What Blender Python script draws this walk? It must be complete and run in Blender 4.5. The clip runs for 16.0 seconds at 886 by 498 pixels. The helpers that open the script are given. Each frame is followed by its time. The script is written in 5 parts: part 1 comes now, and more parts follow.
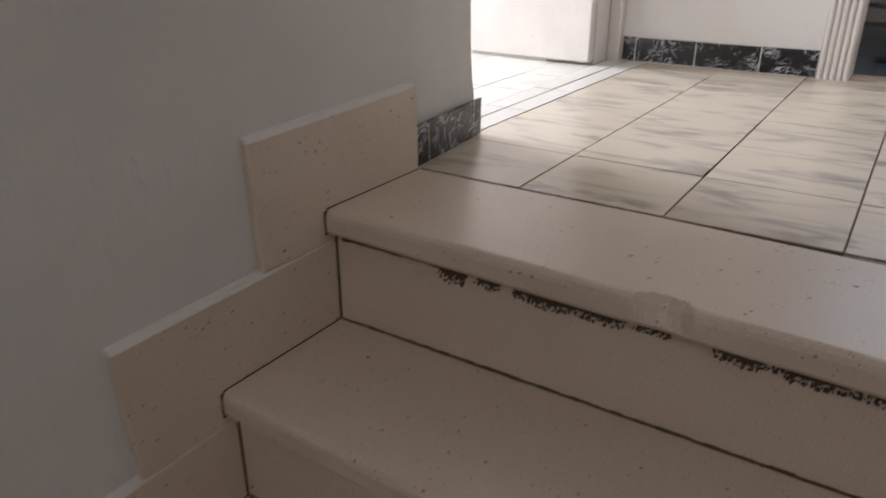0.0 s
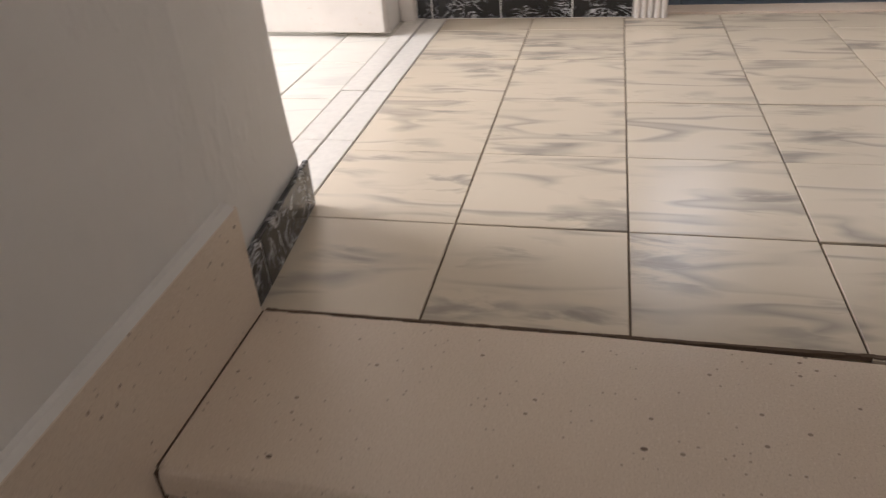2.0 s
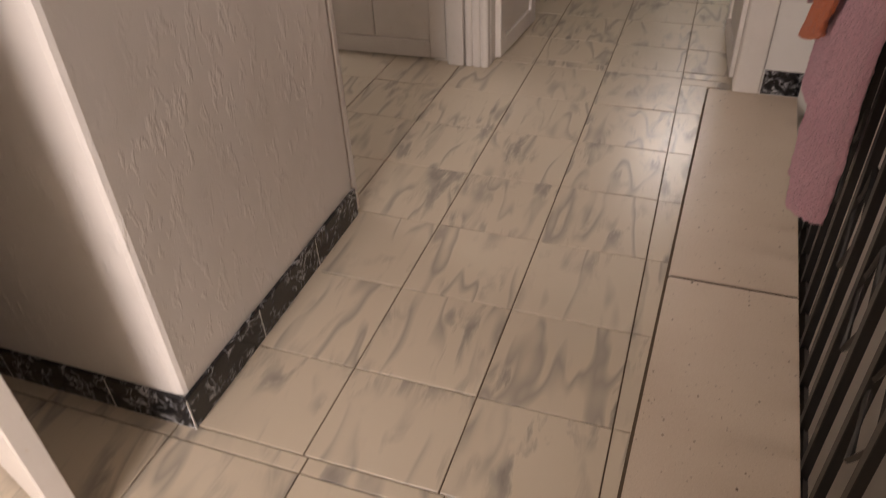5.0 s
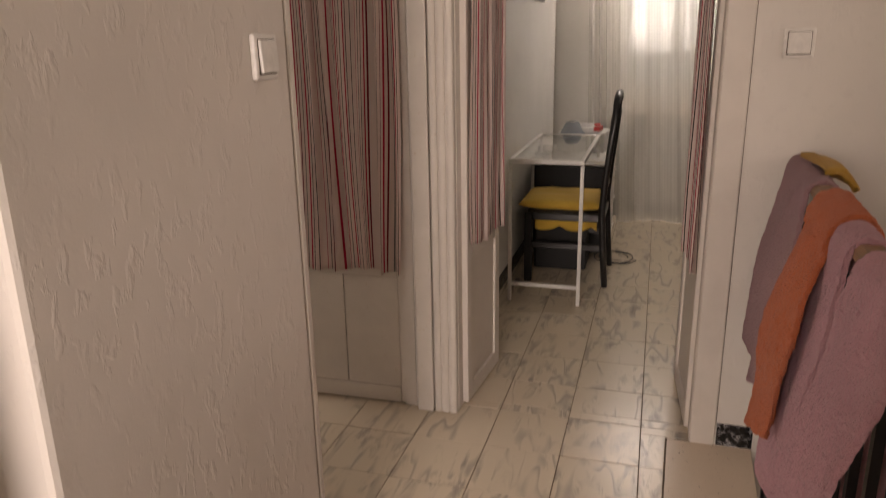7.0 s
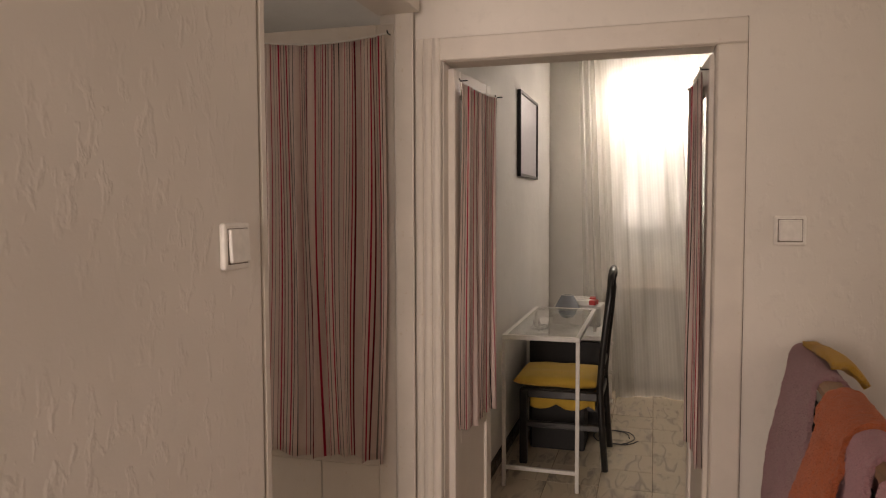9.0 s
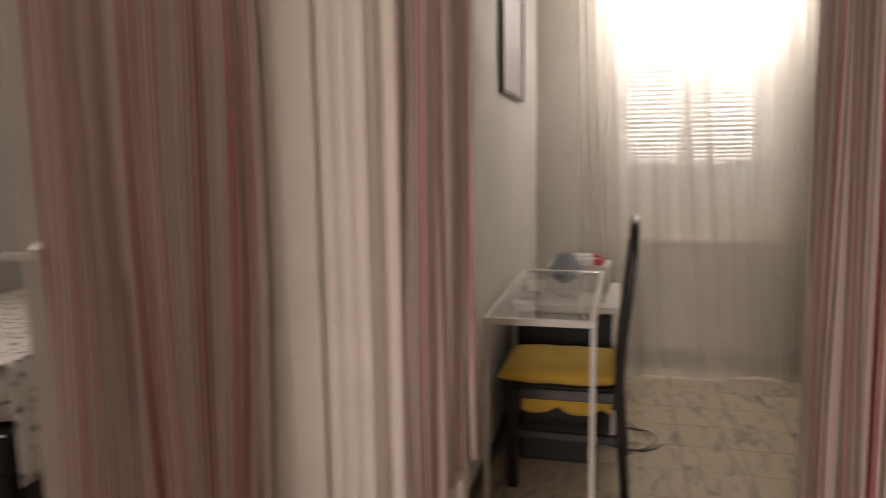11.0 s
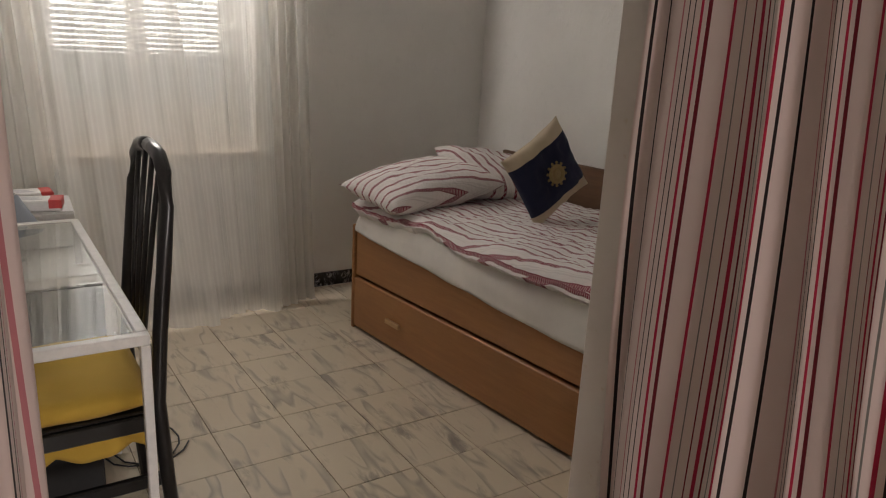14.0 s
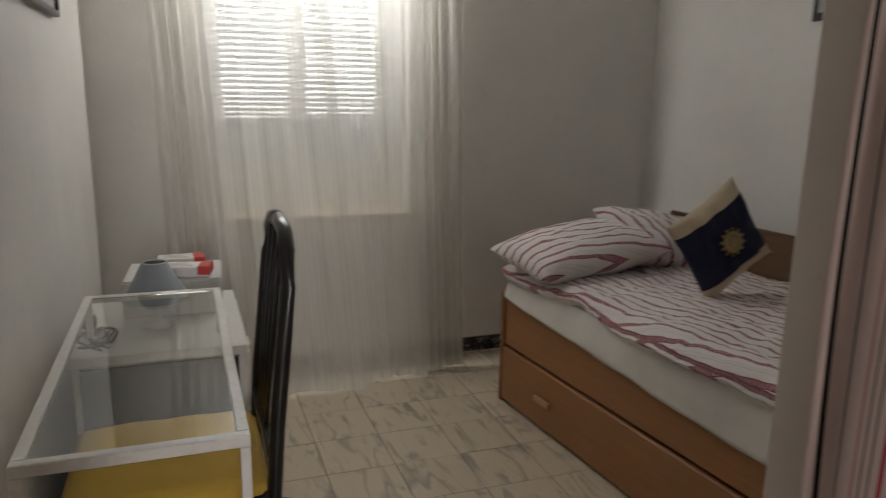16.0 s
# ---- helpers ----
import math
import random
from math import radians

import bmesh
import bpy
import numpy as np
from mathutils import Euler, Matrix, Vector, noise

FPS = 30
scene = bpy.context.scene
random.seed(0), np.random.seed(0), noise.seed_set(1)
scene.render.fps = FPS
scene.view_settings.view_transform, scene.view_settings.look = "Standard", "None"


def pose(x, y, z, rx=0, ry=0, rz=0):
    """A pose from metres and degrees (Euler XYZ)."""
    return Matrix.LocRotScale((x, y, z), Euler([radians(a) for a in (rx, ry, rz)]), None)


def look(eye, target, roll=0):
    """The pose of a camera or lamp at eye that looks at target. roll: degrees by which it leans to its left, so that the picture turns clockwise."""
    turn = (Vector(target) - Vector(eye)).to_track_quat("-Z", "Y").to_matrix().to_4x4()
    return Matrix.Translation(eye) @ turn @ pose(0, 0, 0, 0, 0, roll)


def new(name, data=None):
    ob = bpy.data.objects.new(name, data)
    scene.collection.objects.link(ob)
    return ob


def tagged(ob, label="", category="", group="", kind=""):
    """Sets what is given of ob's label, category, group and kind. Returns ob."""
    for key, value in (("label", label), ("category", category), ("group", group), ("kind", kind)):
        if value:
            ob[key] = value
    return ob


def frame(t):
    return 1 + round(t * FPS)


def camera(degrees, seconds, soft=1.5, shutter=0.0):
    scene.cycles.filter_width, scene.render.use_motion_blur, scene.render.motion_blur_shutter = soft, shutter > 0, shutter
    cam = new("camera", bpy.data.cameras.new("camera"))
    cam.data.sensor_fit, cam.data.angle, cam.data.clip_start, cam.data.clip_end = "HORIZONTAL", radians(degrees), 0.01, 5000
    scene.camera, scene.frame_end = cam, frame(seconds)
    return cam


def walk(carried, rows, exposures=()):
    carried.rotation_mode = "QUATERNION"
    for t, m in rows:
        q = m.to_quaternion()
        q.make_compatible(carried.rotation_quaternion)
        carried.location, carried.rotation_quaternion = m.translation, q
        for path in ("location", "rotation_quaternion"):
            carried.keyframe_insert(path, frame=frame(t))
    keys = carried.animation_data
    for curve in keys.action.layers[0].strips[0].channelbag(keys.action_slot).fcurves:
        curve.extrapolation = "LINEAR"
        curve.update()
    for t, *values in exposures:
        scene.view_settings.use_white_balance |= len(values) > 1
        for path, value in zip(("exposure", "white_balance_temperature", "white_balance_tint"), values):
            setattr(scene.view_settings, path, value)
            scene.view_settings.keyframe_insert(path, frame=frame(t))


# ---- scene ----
cam = camera(63.2, 16.0, soft=1.1, shutter=0.4)

PATH = [
    (0, (1.049, 0.782, 0.399), (-0.486, -0.218, -0.405), 0.1),
    (0.5, (0.967, 0.735, 0.413), (-0.687, -0.15, -0.281), 0.9),
    (1, (0.853, 0.581, 0.474), (-0.848, -0.205, -0.224), -0.4),
    (1.5, (0.782, 0.487, 0.509), (-0.869, -0.09, -0.461), -1.2),
    (2, (0.67, 0.453, 0.533), (-0.981, 0.044, -0.519), -4.2),
    (2.5, (0.548, 0.42, 0.551), (-1.118, 0.369, -0.554), -5.6),
    (2.9, (0.416, 0.371, 0.594), (-1.146, 0.834, -0.565), -5.5),
    (3, (0.394, 0.365, 0.625), (-1.098, 0.962, -0.566), -4.7),
    (3.5, (0.303, 0.469, 0.71), (-0.824, 1.559, -0.531), -5.4),
    (3.7, (0.247, 0.525, 0.724), (-0.768, 1.707, -0.529), -5.6),
    (5.8, (-0.016, 0.659, 1.223), (-0.49, 2.304, 0.189), -1.5),
    (6, (-0.019, 0.661, 1.245), (-0.504, 2.365, 0.318), -1.4),
    (6.5, (-0.018, 0.663, 1.283), (-0.54, 2.443, 0.537), -1.3),
    (7, (-0.016, 0.665, 1.312), (-0.562, 2.505, 0.751), -1.0),
    (7.5, (-0.002, 0.664, 1.349), (-0.561, 2.548, 0.977), -0.5),
    (8, (0.001, 0.657, 1.368), (-0.571, 2.56, 1.14), -0.2),
    (8.5, (0.002, 0.684, 1.373), (-0.555, 2.599, 1.232), -0.2),
    (8.7, (0.002, 0.71, 1.366), (-0.555, 2.627, 1.253), -0.1),
    (10.8, (-0.223, 1.709, 1.292), (-0.875, 3.583, 1.042), -2.2),
    (11, (-0.253, 1.854, 1.283), (-0.739, 3.775, 1.015), -0.9),
    (11.5, (-0.338, 2.165, 1.287), (-0.338, 4.122, 0.875), 1.5),
    (12, (-0.356, 2.433, 1.299), (-0.151, 4.367, 0.833), 2.4),
    (12.5, (-0.415, 2.606, 1.276), (0.06, 4.489, 0.796), 3.0),
    (13, (-0.511, 2.724, 1.279), (0.359, 4.452, 0.774), 2.6),
    (13.5, (-0.565, 2.784, 1.275), (0.466, 4.417, 0.755), 2.9),
    (14, (-0.577, 2.788, 1.283), (0.492, 4.392, 0.75), 3.1),
    (14.5, (-0.568, 2.783, 1.319), (0.509, 4.386, 0.801), 3.1),
    (15, (-0.582, 2.798, 1.329), (0.496, 4.435, 0.934), 2.8),
    (15.5, (-0.529, 2.852, 1.326), (0.433, 4.567, 0.958), 2.1),
    (16, (-0.415, 2.95, 1.319), (0.25, 4.788, 0.896), 1.1),
]
EXPOSURES = [
    (0.0, 0.08, 5900, 13), (1.5, -0.1, 6200, 14), (2.0, 0.05, 6400, 15), (2.5, -0.25, 6600, 16), (3.0, -0.5, 6800, 17), (3.5, -0.22, 7000, 18), (5.8, 0.22, 7900, 25), (8.7, -0.05, 8600, 25),
    (11.0, 0.1, 8100, 25), (12.0, 0.1, 7550, 23), (13.5, 0.32, 7350, 20), (15.0, 0.32, 7200, 17), (16.0, 0.0, 7000, 15)]
walk(cam, [(t, look(eye, target, roll)) for t, eye, target, roll in PATH], EXPOSURES)

# ---- world and light ----
world = bpy.data.worlds.new("sky")
scene.world = world
world.use_nodes = True
wt = world.node_tree
sky = wt.nodes.new("ShaderNodeTexSky")
sky.sky_type, sky.sun_disc = "NISHITA", False
sky.sun_elevation, sky.sun_rotation = radians(52), radians(200)
wt.nodes["Background"].inputs[1].default_value = 0.12
wt.links.new(sky.outputs[0], wt.nodes["Background"].inputs[0])


def lamp(name, kind, m, energy, color, **kw):
    d = bpy.data.lights.new(name, kind)
    d.energy, d.color = energy, color
    if kind == "AREA":
        d.shape, d.size, d.size_y = "RECTANGLE", kw["size"], kw["size_y"]
    else:
        d.angle = kw["angle"]
    ob = new(name, d)
    ob.matrix_world = m
    return ob


lamp("sun", "SUN", look((0, 0, 10), (1.6, 4.0, 5)), 3.2, (1, 0.95, 0.87), angle=radians(0.6))
lamp("bedroom_window_sky", "AREA", look((0.15, 6.70, 1.6), (0.15, 0, 1.2)), 20, (0.93, 0.97, 1.0), size=1.0, size_y=1.7)
# Added fill between shutter and sheers that brightens the bedroom; no real source there.
lamp("bedroom_fill", "AREA", look((0.15, 6.335, 2.14), (0.25, 3.6, 0.9)), 25, (0.92, 0.97, 1.0), size=0.85, size_y=0.22)
lamp("side_room_window_sky", "AREA", look((-0.65, -2.45, 1.6), (-0.75, 0, 1.0)), 122, (0.95, 0.97, 1.0), size=1.2, size_y=1.2)
lamp("bathroom_window_sky", "AREA", look((-3.25, 0.9, 1.8), (-1, 0.9, 0.6)), 4, (0.94, 0.97, 1.0), size=0.6, size_y=0.7)
lamp("stair_window_sky", "AREA", look((2.95, 1.7, 1.9), (0, 1.6, 1.7)), 12.5, (1.0, 0.94, 0.86), size=1.3, size_y=1.1)
lamp("second_bedroom_window_sky", "AREA", look((-3.45, 3.2, 1.6), (-1, 3.2, 1.1)), 20, (0.93, 0.97, 1.0), size=0.9, size_y=1.0)

# ---- materials ----


class Nodes:
    def __init__(self, name):
        self.m = bpy.data.materials.new(name)
        self.m.use_nodes = True
        self.t = self.m.node_tree
        self.b = self.t.nodes["Principled BSDF"]

    def n(self, kind, **kw):
        node = self.t.nodes.new("ShaderNode" + kind)
        for k, v in kw.items():
            if k in node.inputs:
                node.inputs[k].default_value = v
            else:
                setattr(node, k, v)
        return node

    def l(self, a, b):
        self.t.links.new(a, b)

    def coords(self, source="Object", scale=(1, 1, 1), spread=0.0):
        tc, mp = self.n("TexCoord"), self.n("Mapping")
        mp.inputs["Scale"].default_value = scale
        self.l(tc.outputs[source], mp.inputs["Vector"])
        if spread:
            info, mul = self.n("ObjectInfo"), self.n("Math", operation="MULTIPLY")
            mul.inputs[1].default_value = spread
            self.l(info.outputs["Random"], mul.inputs[0])
            com = self.n("CombineXYZ")
            for i in range(3):
                self.l(mul.outputs[0], com.inputs[i])
            self.l(com.outputs[0], mp.inputs["Location"])
        return mp.outputs[0]

    def noise(self, vec, scale, detail=4.0, rough=0.55, dist=0.0):
        k = self.n("TexNoise")
        k.inputs["Scale"].default_value, k.inputs["Detail"].default_value = scale, detail
        k.inputs["Roughness"].default_value, k.inputs["Distortion"].default_value = rough, dist
        self.l(vec, k.inputs["Vector"])
        return k.outputs["Fac"]

    def ramp(self, fac, stops, interp="LINEAR"):
        r = self.n("ValToRGB")
        r.color_ramp.interpolation = interp
        e = r.color_ramp.elements
        while len(e) < len(stops):
            e.new(0.5)
        for el, (p, c) in zip(e, stops):
            el.position = p
            el.color = (c, c, c, 1) if isinstance(c, (int, float)) else (*c, 1)
        self.l(fac, r.inputs[0])
        return r.outputs[0]

    def mix(self, fac, a, b, blend="MIX"):
        k = self.n("Mix", data_type="RGBA", blend_type=blend)
        for sock, v in ((k.inputs[0], fac), (k.inputs[6], a), (k.inputs[7], b)):
            if isinstance(v, (int, float)):
                sock.default_value = v
            elif isinstance(v, tuple):
                sock.default_value = (*v, 1)
            else:
                self.l(v, sock)
        return k.outputs[2]

    def bump(self, h, strength, dist, normal=None):
        k = self.n("Bump")
        k.inputs["Strength"].default_value, k.inputs["Distance"].default_value = strength, dist
        self.l(h, k.inputs["Height"])
        if normal:
            self.l(normal, k.inputs["Normal"])
        return k.outputs[0]

    def out(self, color=None, rough=None, normal=None, metal=0.0, **kw):
        for key, v in (("Base Color", color), ("Roughness", rough), ("Normal", normal)):
            if v is None:
                continue
            if isinstance(v, tuple):
                self.b.inputs[key].default_value = (*v, 1)
            elif isinstance(v, (int, float)):
                self.b.inputs[key].default_value = v
            else:
                self.l(v, self.b.inputs[key])
        self.b.inputs["Metallic"].default_value = metal
        for k, v in kw.items():
            self.b.inputs[k].default_value = v
        return self.m


def plaster(name, color, relief=0.5, stain=0.06, drip=0.5):
    k = Nodes(name)
    v = k.coords()
    big, mid, fine = k.noise(v, 2.2, 3), k.noise(v, 24, 4, 0.6), k.noise(v, 190, 3)
    dark = tuple(c * (1 - stain * 2.2) for c in color)
    c = k.mix(k.ramp(big, [(0.3, 0.0), (0.7, 1.0)]), dark, color)
    c = k.mix(k.ramp(mid, [(0.28, 0.55), (0.42, 0.0)]), c, tuple(x * 0.9 for x in color))
    patch = k.ramp(k.noise(v, 4.5, 3), [(0.42, 0.12), (0.62, 1.0)])
    lumps = k.ramp(k.noise(k.coords(scale=(1, 1, drip)), 44, 3, 0.5, 0.25), [(0.54, 0.0), (0.76, 1.0)])
    lumps = k.mix(1.0, lumps, patch, "MULTIPLY")
    n = k.bump(k.noise(v, 5, 2), 0.5, 0.012)
    n = k.bump(lumps, relief, 0.012, n)
    n = k.bump(mid, relief * 0.3, 0.002, n)
    n = k.bump(fine, 0.12, 0.0015, n)
    return k.out(c, 0.72, n)


def painted(name, color, rough=0.38, relief=0.15):
    k = Nodes(name)
    v = k.coords()
    a, b = k.noise(v, 9, 4, 0.6), k.noise(v, 70, 3)
    c = k.mix(k.ramp(a, [(0.3, 0.0), (0.75, 1.0)]), tuple(x * 0.9 for x in color), color)
    c = k.mix(k.ramp(b, [(0.26, 0.5), (0.34, 0.0)]), c, tuple(x * f for x, f in zip(color, (0.8, 0.72, 0.6))))
    return k.out(c, k.ramp(a, [(0.2, rough - 0.06), (0.8, rough + 0.1)]), k.bump(b, relief, 0.002))


def veined_tile(name, base, vein, spread=60.0, scale=1.0, rough=0.2):
    """Cream ceramic with smoky grey drifts and fine bent veins running along y."""
    k = Nodes(name)
    v = k.coords(scale=(1.0, 0.24, 1.0), spread=spread)
    streak = k.ramp(k.noise(v, 20 * scale, 4, 0.6, 0.5), [(0.49, 0.0), (0.60, 0.75), (0.72, 1.0)])
    clump = k.ramp(k.noise(k.coords(scale=(1.0, 0.6, 1.0), spread=spread * 1.3), 8 * scale, 2), [(0.46, 0.0), (0.62, 0.95)])
    m = k.mix(1.0, streak, clump, "MULTIPLY")
    w = k.noise(k.coords(scale=(1.0, 0.2, 1.0), spread=spread * 0.7), 12 * scale, 1.5, 0.5, 0.15)
    lines = k.ramp(w, [(0.44, 0.0), (0.487, 0.5), (0.500, 0.65), (0.53, 0.0)])
    gate = k.ramp(k.noise(v, 11 * scale, 2), [(0.43, 0.0), (0.56, 1.0)])
    m = k.mix(1.0, m, k.mix(1.0, lines, gate, "MULTIPLY"), "LIGHTEN")
    drift = k.ramp(k.noise(v, 4), [(0.3, 0.0), (0.7, 1.0)])
    c = k.mix(drift, tuple(x * 0.92 for x in base), base)
    c = k.mix(m, c, vein)
    return k.out(c, rough + 0.04)


def terrazzo(name):
    """Cream cast stone: fine pale and brown grains, a few dark pits, softly worn polish."""
    k = Nodes(name)
    v = k.coords()
    c = k.mix(k.ramp(k.noise(v, 3.5, 4), [(0.3, 0.0), (0.7, 1.0)]), (0.64, 0.52, 0.405), (0.70, 0.585, 0.465))
    c = k.mix(k.ramp(k.noise(v, 420, 2), [(0.36, 0.35), (0.5, 0.0)]), c, (0.50, 0.385, 0.29))
    c = k.mix(k.ramp(k.noise(v, 300, 2), [(0.56, 0.0), (0.7, 0.5)]), c, (0.76, 0.66, 0.55))
    for size, keep, reach, tone in ((95, 0.94, 0.16, (0.30, 0.22, 0.16)), (48, 0.955, 0.10, (0.14, 0.09, 0.06)), (190, 0.955, 0.24, (0.42, 0.32, 0.24))):
        vo = k.n("TexVoronoi")
        vo.inputs["Scale"].default_value = size
        k.l(k.coords(scale=(1.0, 0.6 + size / 400, 1.0)), vo.inputs["Vector"])
        one = k.n("SeparateColor")
        k.l(vo.outputs["Color"], one.inputs[0])
        pick = k.ramp(one.outputs[0], [(0.0, 0.0), (keep, 1.0)], "CONSTANT")
        spot = k.mix(1.0, k.ramp(vo.outputs["Distance"], [(reach, 1.0), (reach * 1.5, 0.0)]), pick, "MULTIPLY")
        c = k.mix(spot, c, tone)
    return k.out(c, 0.31, k.bump(k.noise(v, 240), 0.08, 0.001))


def black_marble(name):
    k = Nodes(name)
    v = k.coords(spread=30)
    w = k.noise(v, 16, 4, 0.55, 2.6)
    line = k.ramp(w, [(0.462, 0.0), (0.492, 1.0), (0.505, 1.0), (0.54, 0.0)])
    gate = k.ramp(k.noise(v, 22, 2), [(0.42, 0.0), (0.56, 1.0)])
    c = k.mix(k.mix(1.0, line, gate, "MULTIPLY"), (0.012, 0.012, 0.014), (0.42, 0.42, 0.43))
    return k.out(c, 0.2)


def wood(name, a, b, rough=0.4, scale=(1.2, 1.2, 14)):
    k = Nodes(name)
    v = k.coords(scale=scale)
    g = k.noise(v, 5, 5, 0.65, 0.6)
    c = k.mix(k.ramp(g, [(0.25, 0.0), (0.75, 1.0)]), a, b)
    return k.out(c, k.ramp(g, [(0.2, rough), (0.8, rough + 0.12)]), k.bump(g, 0.12, 0.002))


def cloth(name, color, fine=900.0, fuzz=0.0, vary=0.12):
    k = Nodes(name)
    v = k.coords()
    a, b = k.noise(v, 7, 3), k.noise(v, fine, 2)
    c = k.mix(k.ramp(a, [(0.3, 0.0), (0.7, 1.0)]), tuple(x * (1 - vary) for x in color), color)
    n = k.bump(b, 0.35 if not fuzz else 0.8, 0.001 + fuzz)
    if fuzz:
        t = k.noise(v, 120, 4, 0.7)
        c = k.mix(k.ramp(t, [(0.35, 0.16), (0.6, 0.0)]), c, tuple(x * 0.62 for x in color))
        n = k.bump(t, 0.9, 0.02, n)
    return k.out(c, 0.92, n, **{"Sheen Weight": 0.35 if fuzz else 0.08})


def striped(name):
    """Off-white cotton with uneven red, wine, black and grey stripes; u is metres of cloth."""
    k = Nodes(name)
    tc, sx = k.n("TexCoord"), k.n("SeparateXYZ")
    k.l(tc.outputs["UV"], sx.inputs[0])
    fr = k.n("Math", operation="FRACT")
    mul = k.n("Math", operation="MULTIPLY")
    mul.inputs[1].default_value = 1 / 0.24
    k.l(sx.outputs[0], mul.inputs[0])
    k.l(mul.outputs[0], fr.inputs[0])
    W, R, D, K, G, P = (0.76, 0.63, 0.59), (0.50, 0.018, 0.06), (0.19, 0.008, 0.018), (0.022, 0.012, 0.012), (0.2, 0.19, 0.17), (0.55, 0.2, 0.22)
    bands = ((6, 11, D), (17, 25, R), (31, 34.5, D), (46, 49, G), (62, 69, R), (98, 107, D), (112, 118, R), (126, 129, K), (136, 139.5, K), (147, 151, P), (176, 181, K), (201, 206, K), (213, 221, R), (231, 236, G))
    seq = [(0, W)]
    for a, b, tone in bands:
        seq += [(a / 240, tone), ((a + (b - a) * 0.72) / 240, W)]
    c = k.ramp(fr.outputs[0], seq, "CONSTANT")
    weave = k.noise(k.coords("UV", (1, 1, 1)), 1500, 2)
    b = k.b
    b.inputs["Sheen Weight"].default_value = 0.1
    tl, mx = k.n("BsdfTranslucent"), k.n("MixShader")
    k.l(c, tl.inputs["Color"])
    k.out(c, 0.9, k.bump(weave, 0.2, 0.0006))
    mx.inputs[0].default_value = 0.32
    k.l(b.outputs[0], mx.inputs[1])
    k.l(tl.outputs[0], mx.inputs[2])
    k.l(mx.outputs[0], k.t.nodes["Material Output"].inputs["Surface"])
    return k.m


def bed_stripes(name):
    """White cotton with narrow dark red bands of white ornament and soft grey lines; u is metres across the bands."""
    k = Nodes(name)
    tc, sx = k.n("TexCoord"), k.n("SeparateXYZ")
    k.l(tc.outputs["UV"], sx.inputs[0])
    mul, fr = k.n("Math", operation="MULTIPLY"), k.n("Math", operation="FRACT")
    mul.inputs[1].default_value = 1 / 0.048
    k.l(sx.outputs[0], mul.inputs[0])
    k.l(mul.outputs[0], fr.inputs[0])
    edge = k.ramp(fr.outputs[0], [(0, 0.0), (0.1, 1.0), (0.135, 0.0), (0.305, 1.0), (0.34, 0.0)], "CONSTANT")
    inner = k.ramp(fr.outputs[0], [(0, 0.0), (0.135, 1.0), (0.305, 0.0)], "CONSTANT")
    grey = k.ramp(fr.outputs[0], [(0, 0.0), (0.60, 0.35), (0.64, 0.0), (0.72, 0.22), (0.80, 0.0)], "CONSTANT")
    m2, f2 = k.n("Math", operation="MULTIPLY"), k.n("Math", operation="PINGPONG")
    m2.inputs[1].default_value = 1 / 0.0085
    f2.inputs[1].default_value = 1.0
    k.l(sx.outputs[1], m2.inputs[0])
    k.l(m2.outputs[0], f2.inputs[0])
    slope = k.n("Math", operation="ADD")
    k.l(f2.outputs[0], slope.inputs[0])
    k.l(fr.outputs[0], slope.inputs[1])
    orn = k.ramp(slope.outputs[0], [(0.0, 1.0), (0.5, 0.25), (0.85, 1.0)], "CONSTANT")
    white, wine = (0.76, 0.71, 0.68), (0.20, 0.012, 0.03)
    c = k.mix(k.mix(1.0, inner, orn, "MULTIPLY"), white, (0.25, 0.018, 0.04))
    c = k.mix(edge, c, wine)
    c = k.mix(grey, c, (0.40, 0.34, 0.33))
    pucker = k.noise(k.coords("Object"), 60, 3, 0.6)
    return k.out(c, 0.9, k.bump(pucker, 0.6, 0.008), **{"Sheen Weight": 0.1})


def sheer(name):
    k = Nodes(name)
    tc, sx = k.n("TexCoord"), k.n("SeparateXYZ")
    k.l(tc.outputs["UV"], sx.inputs[0])
    mul, fr = k.n("Math", operation="MULTIPLY"), k.n("Math", operation="FRACT")
    mul.inputs[1].default_value = 1 / 0.030
    k.l(sx.outputs[0], mul.inputs[0])
    k.l(mul.outputs[0], fr.inputs[0])
    thread = k.ramp(fr.outputs[0], [(0.0, 0.76), (0.08, 0.68), (0.5, 0.64), (0.92, 0.69)])
    tr, tl, df = k.n("BsdfTransparent"), k.n("BsdfTranslucent"), k.n("BsdfDiffuse")
    tl.inputs["Color"].default_value = (0.77, 0.80, 0.79, 1)
    df.inputs["Color"].default_value = (0.80, 0.765, 0.70, 1)
    body, mixed = k.n("MixShader"), k.n("MixShader")
    body.inputs[0].default_value = 0.66
    k.l(tl.outputs[0], body.inputs[1])
    k.l(df.outputs[0], body.inputs[2])
    k.l(thread, mixed.inputs[0])
    k.l(tr.outputs[0], mixed.inputs[1])
    k.l(body.outputs[0], mixed.inputs[2])
    k.l(mixed.outputs[0], k.t.nodes["Material Output"].inputs["Surface"])
    return k.m


def plain(name, color, rough=0.4, metal=0.0, **kw):
    k = Nodes(name)
    a = k.noise(k.coords(), 60, 3)
    c = k.mix(k.ramp(a, [(0.3, 0.0), (0.7, 1.0)]), tuple(x * 0.88 for x in color), color)
    return k.out(c, rough, k.bump(a, 0.05, 0.001), metal, **kw)


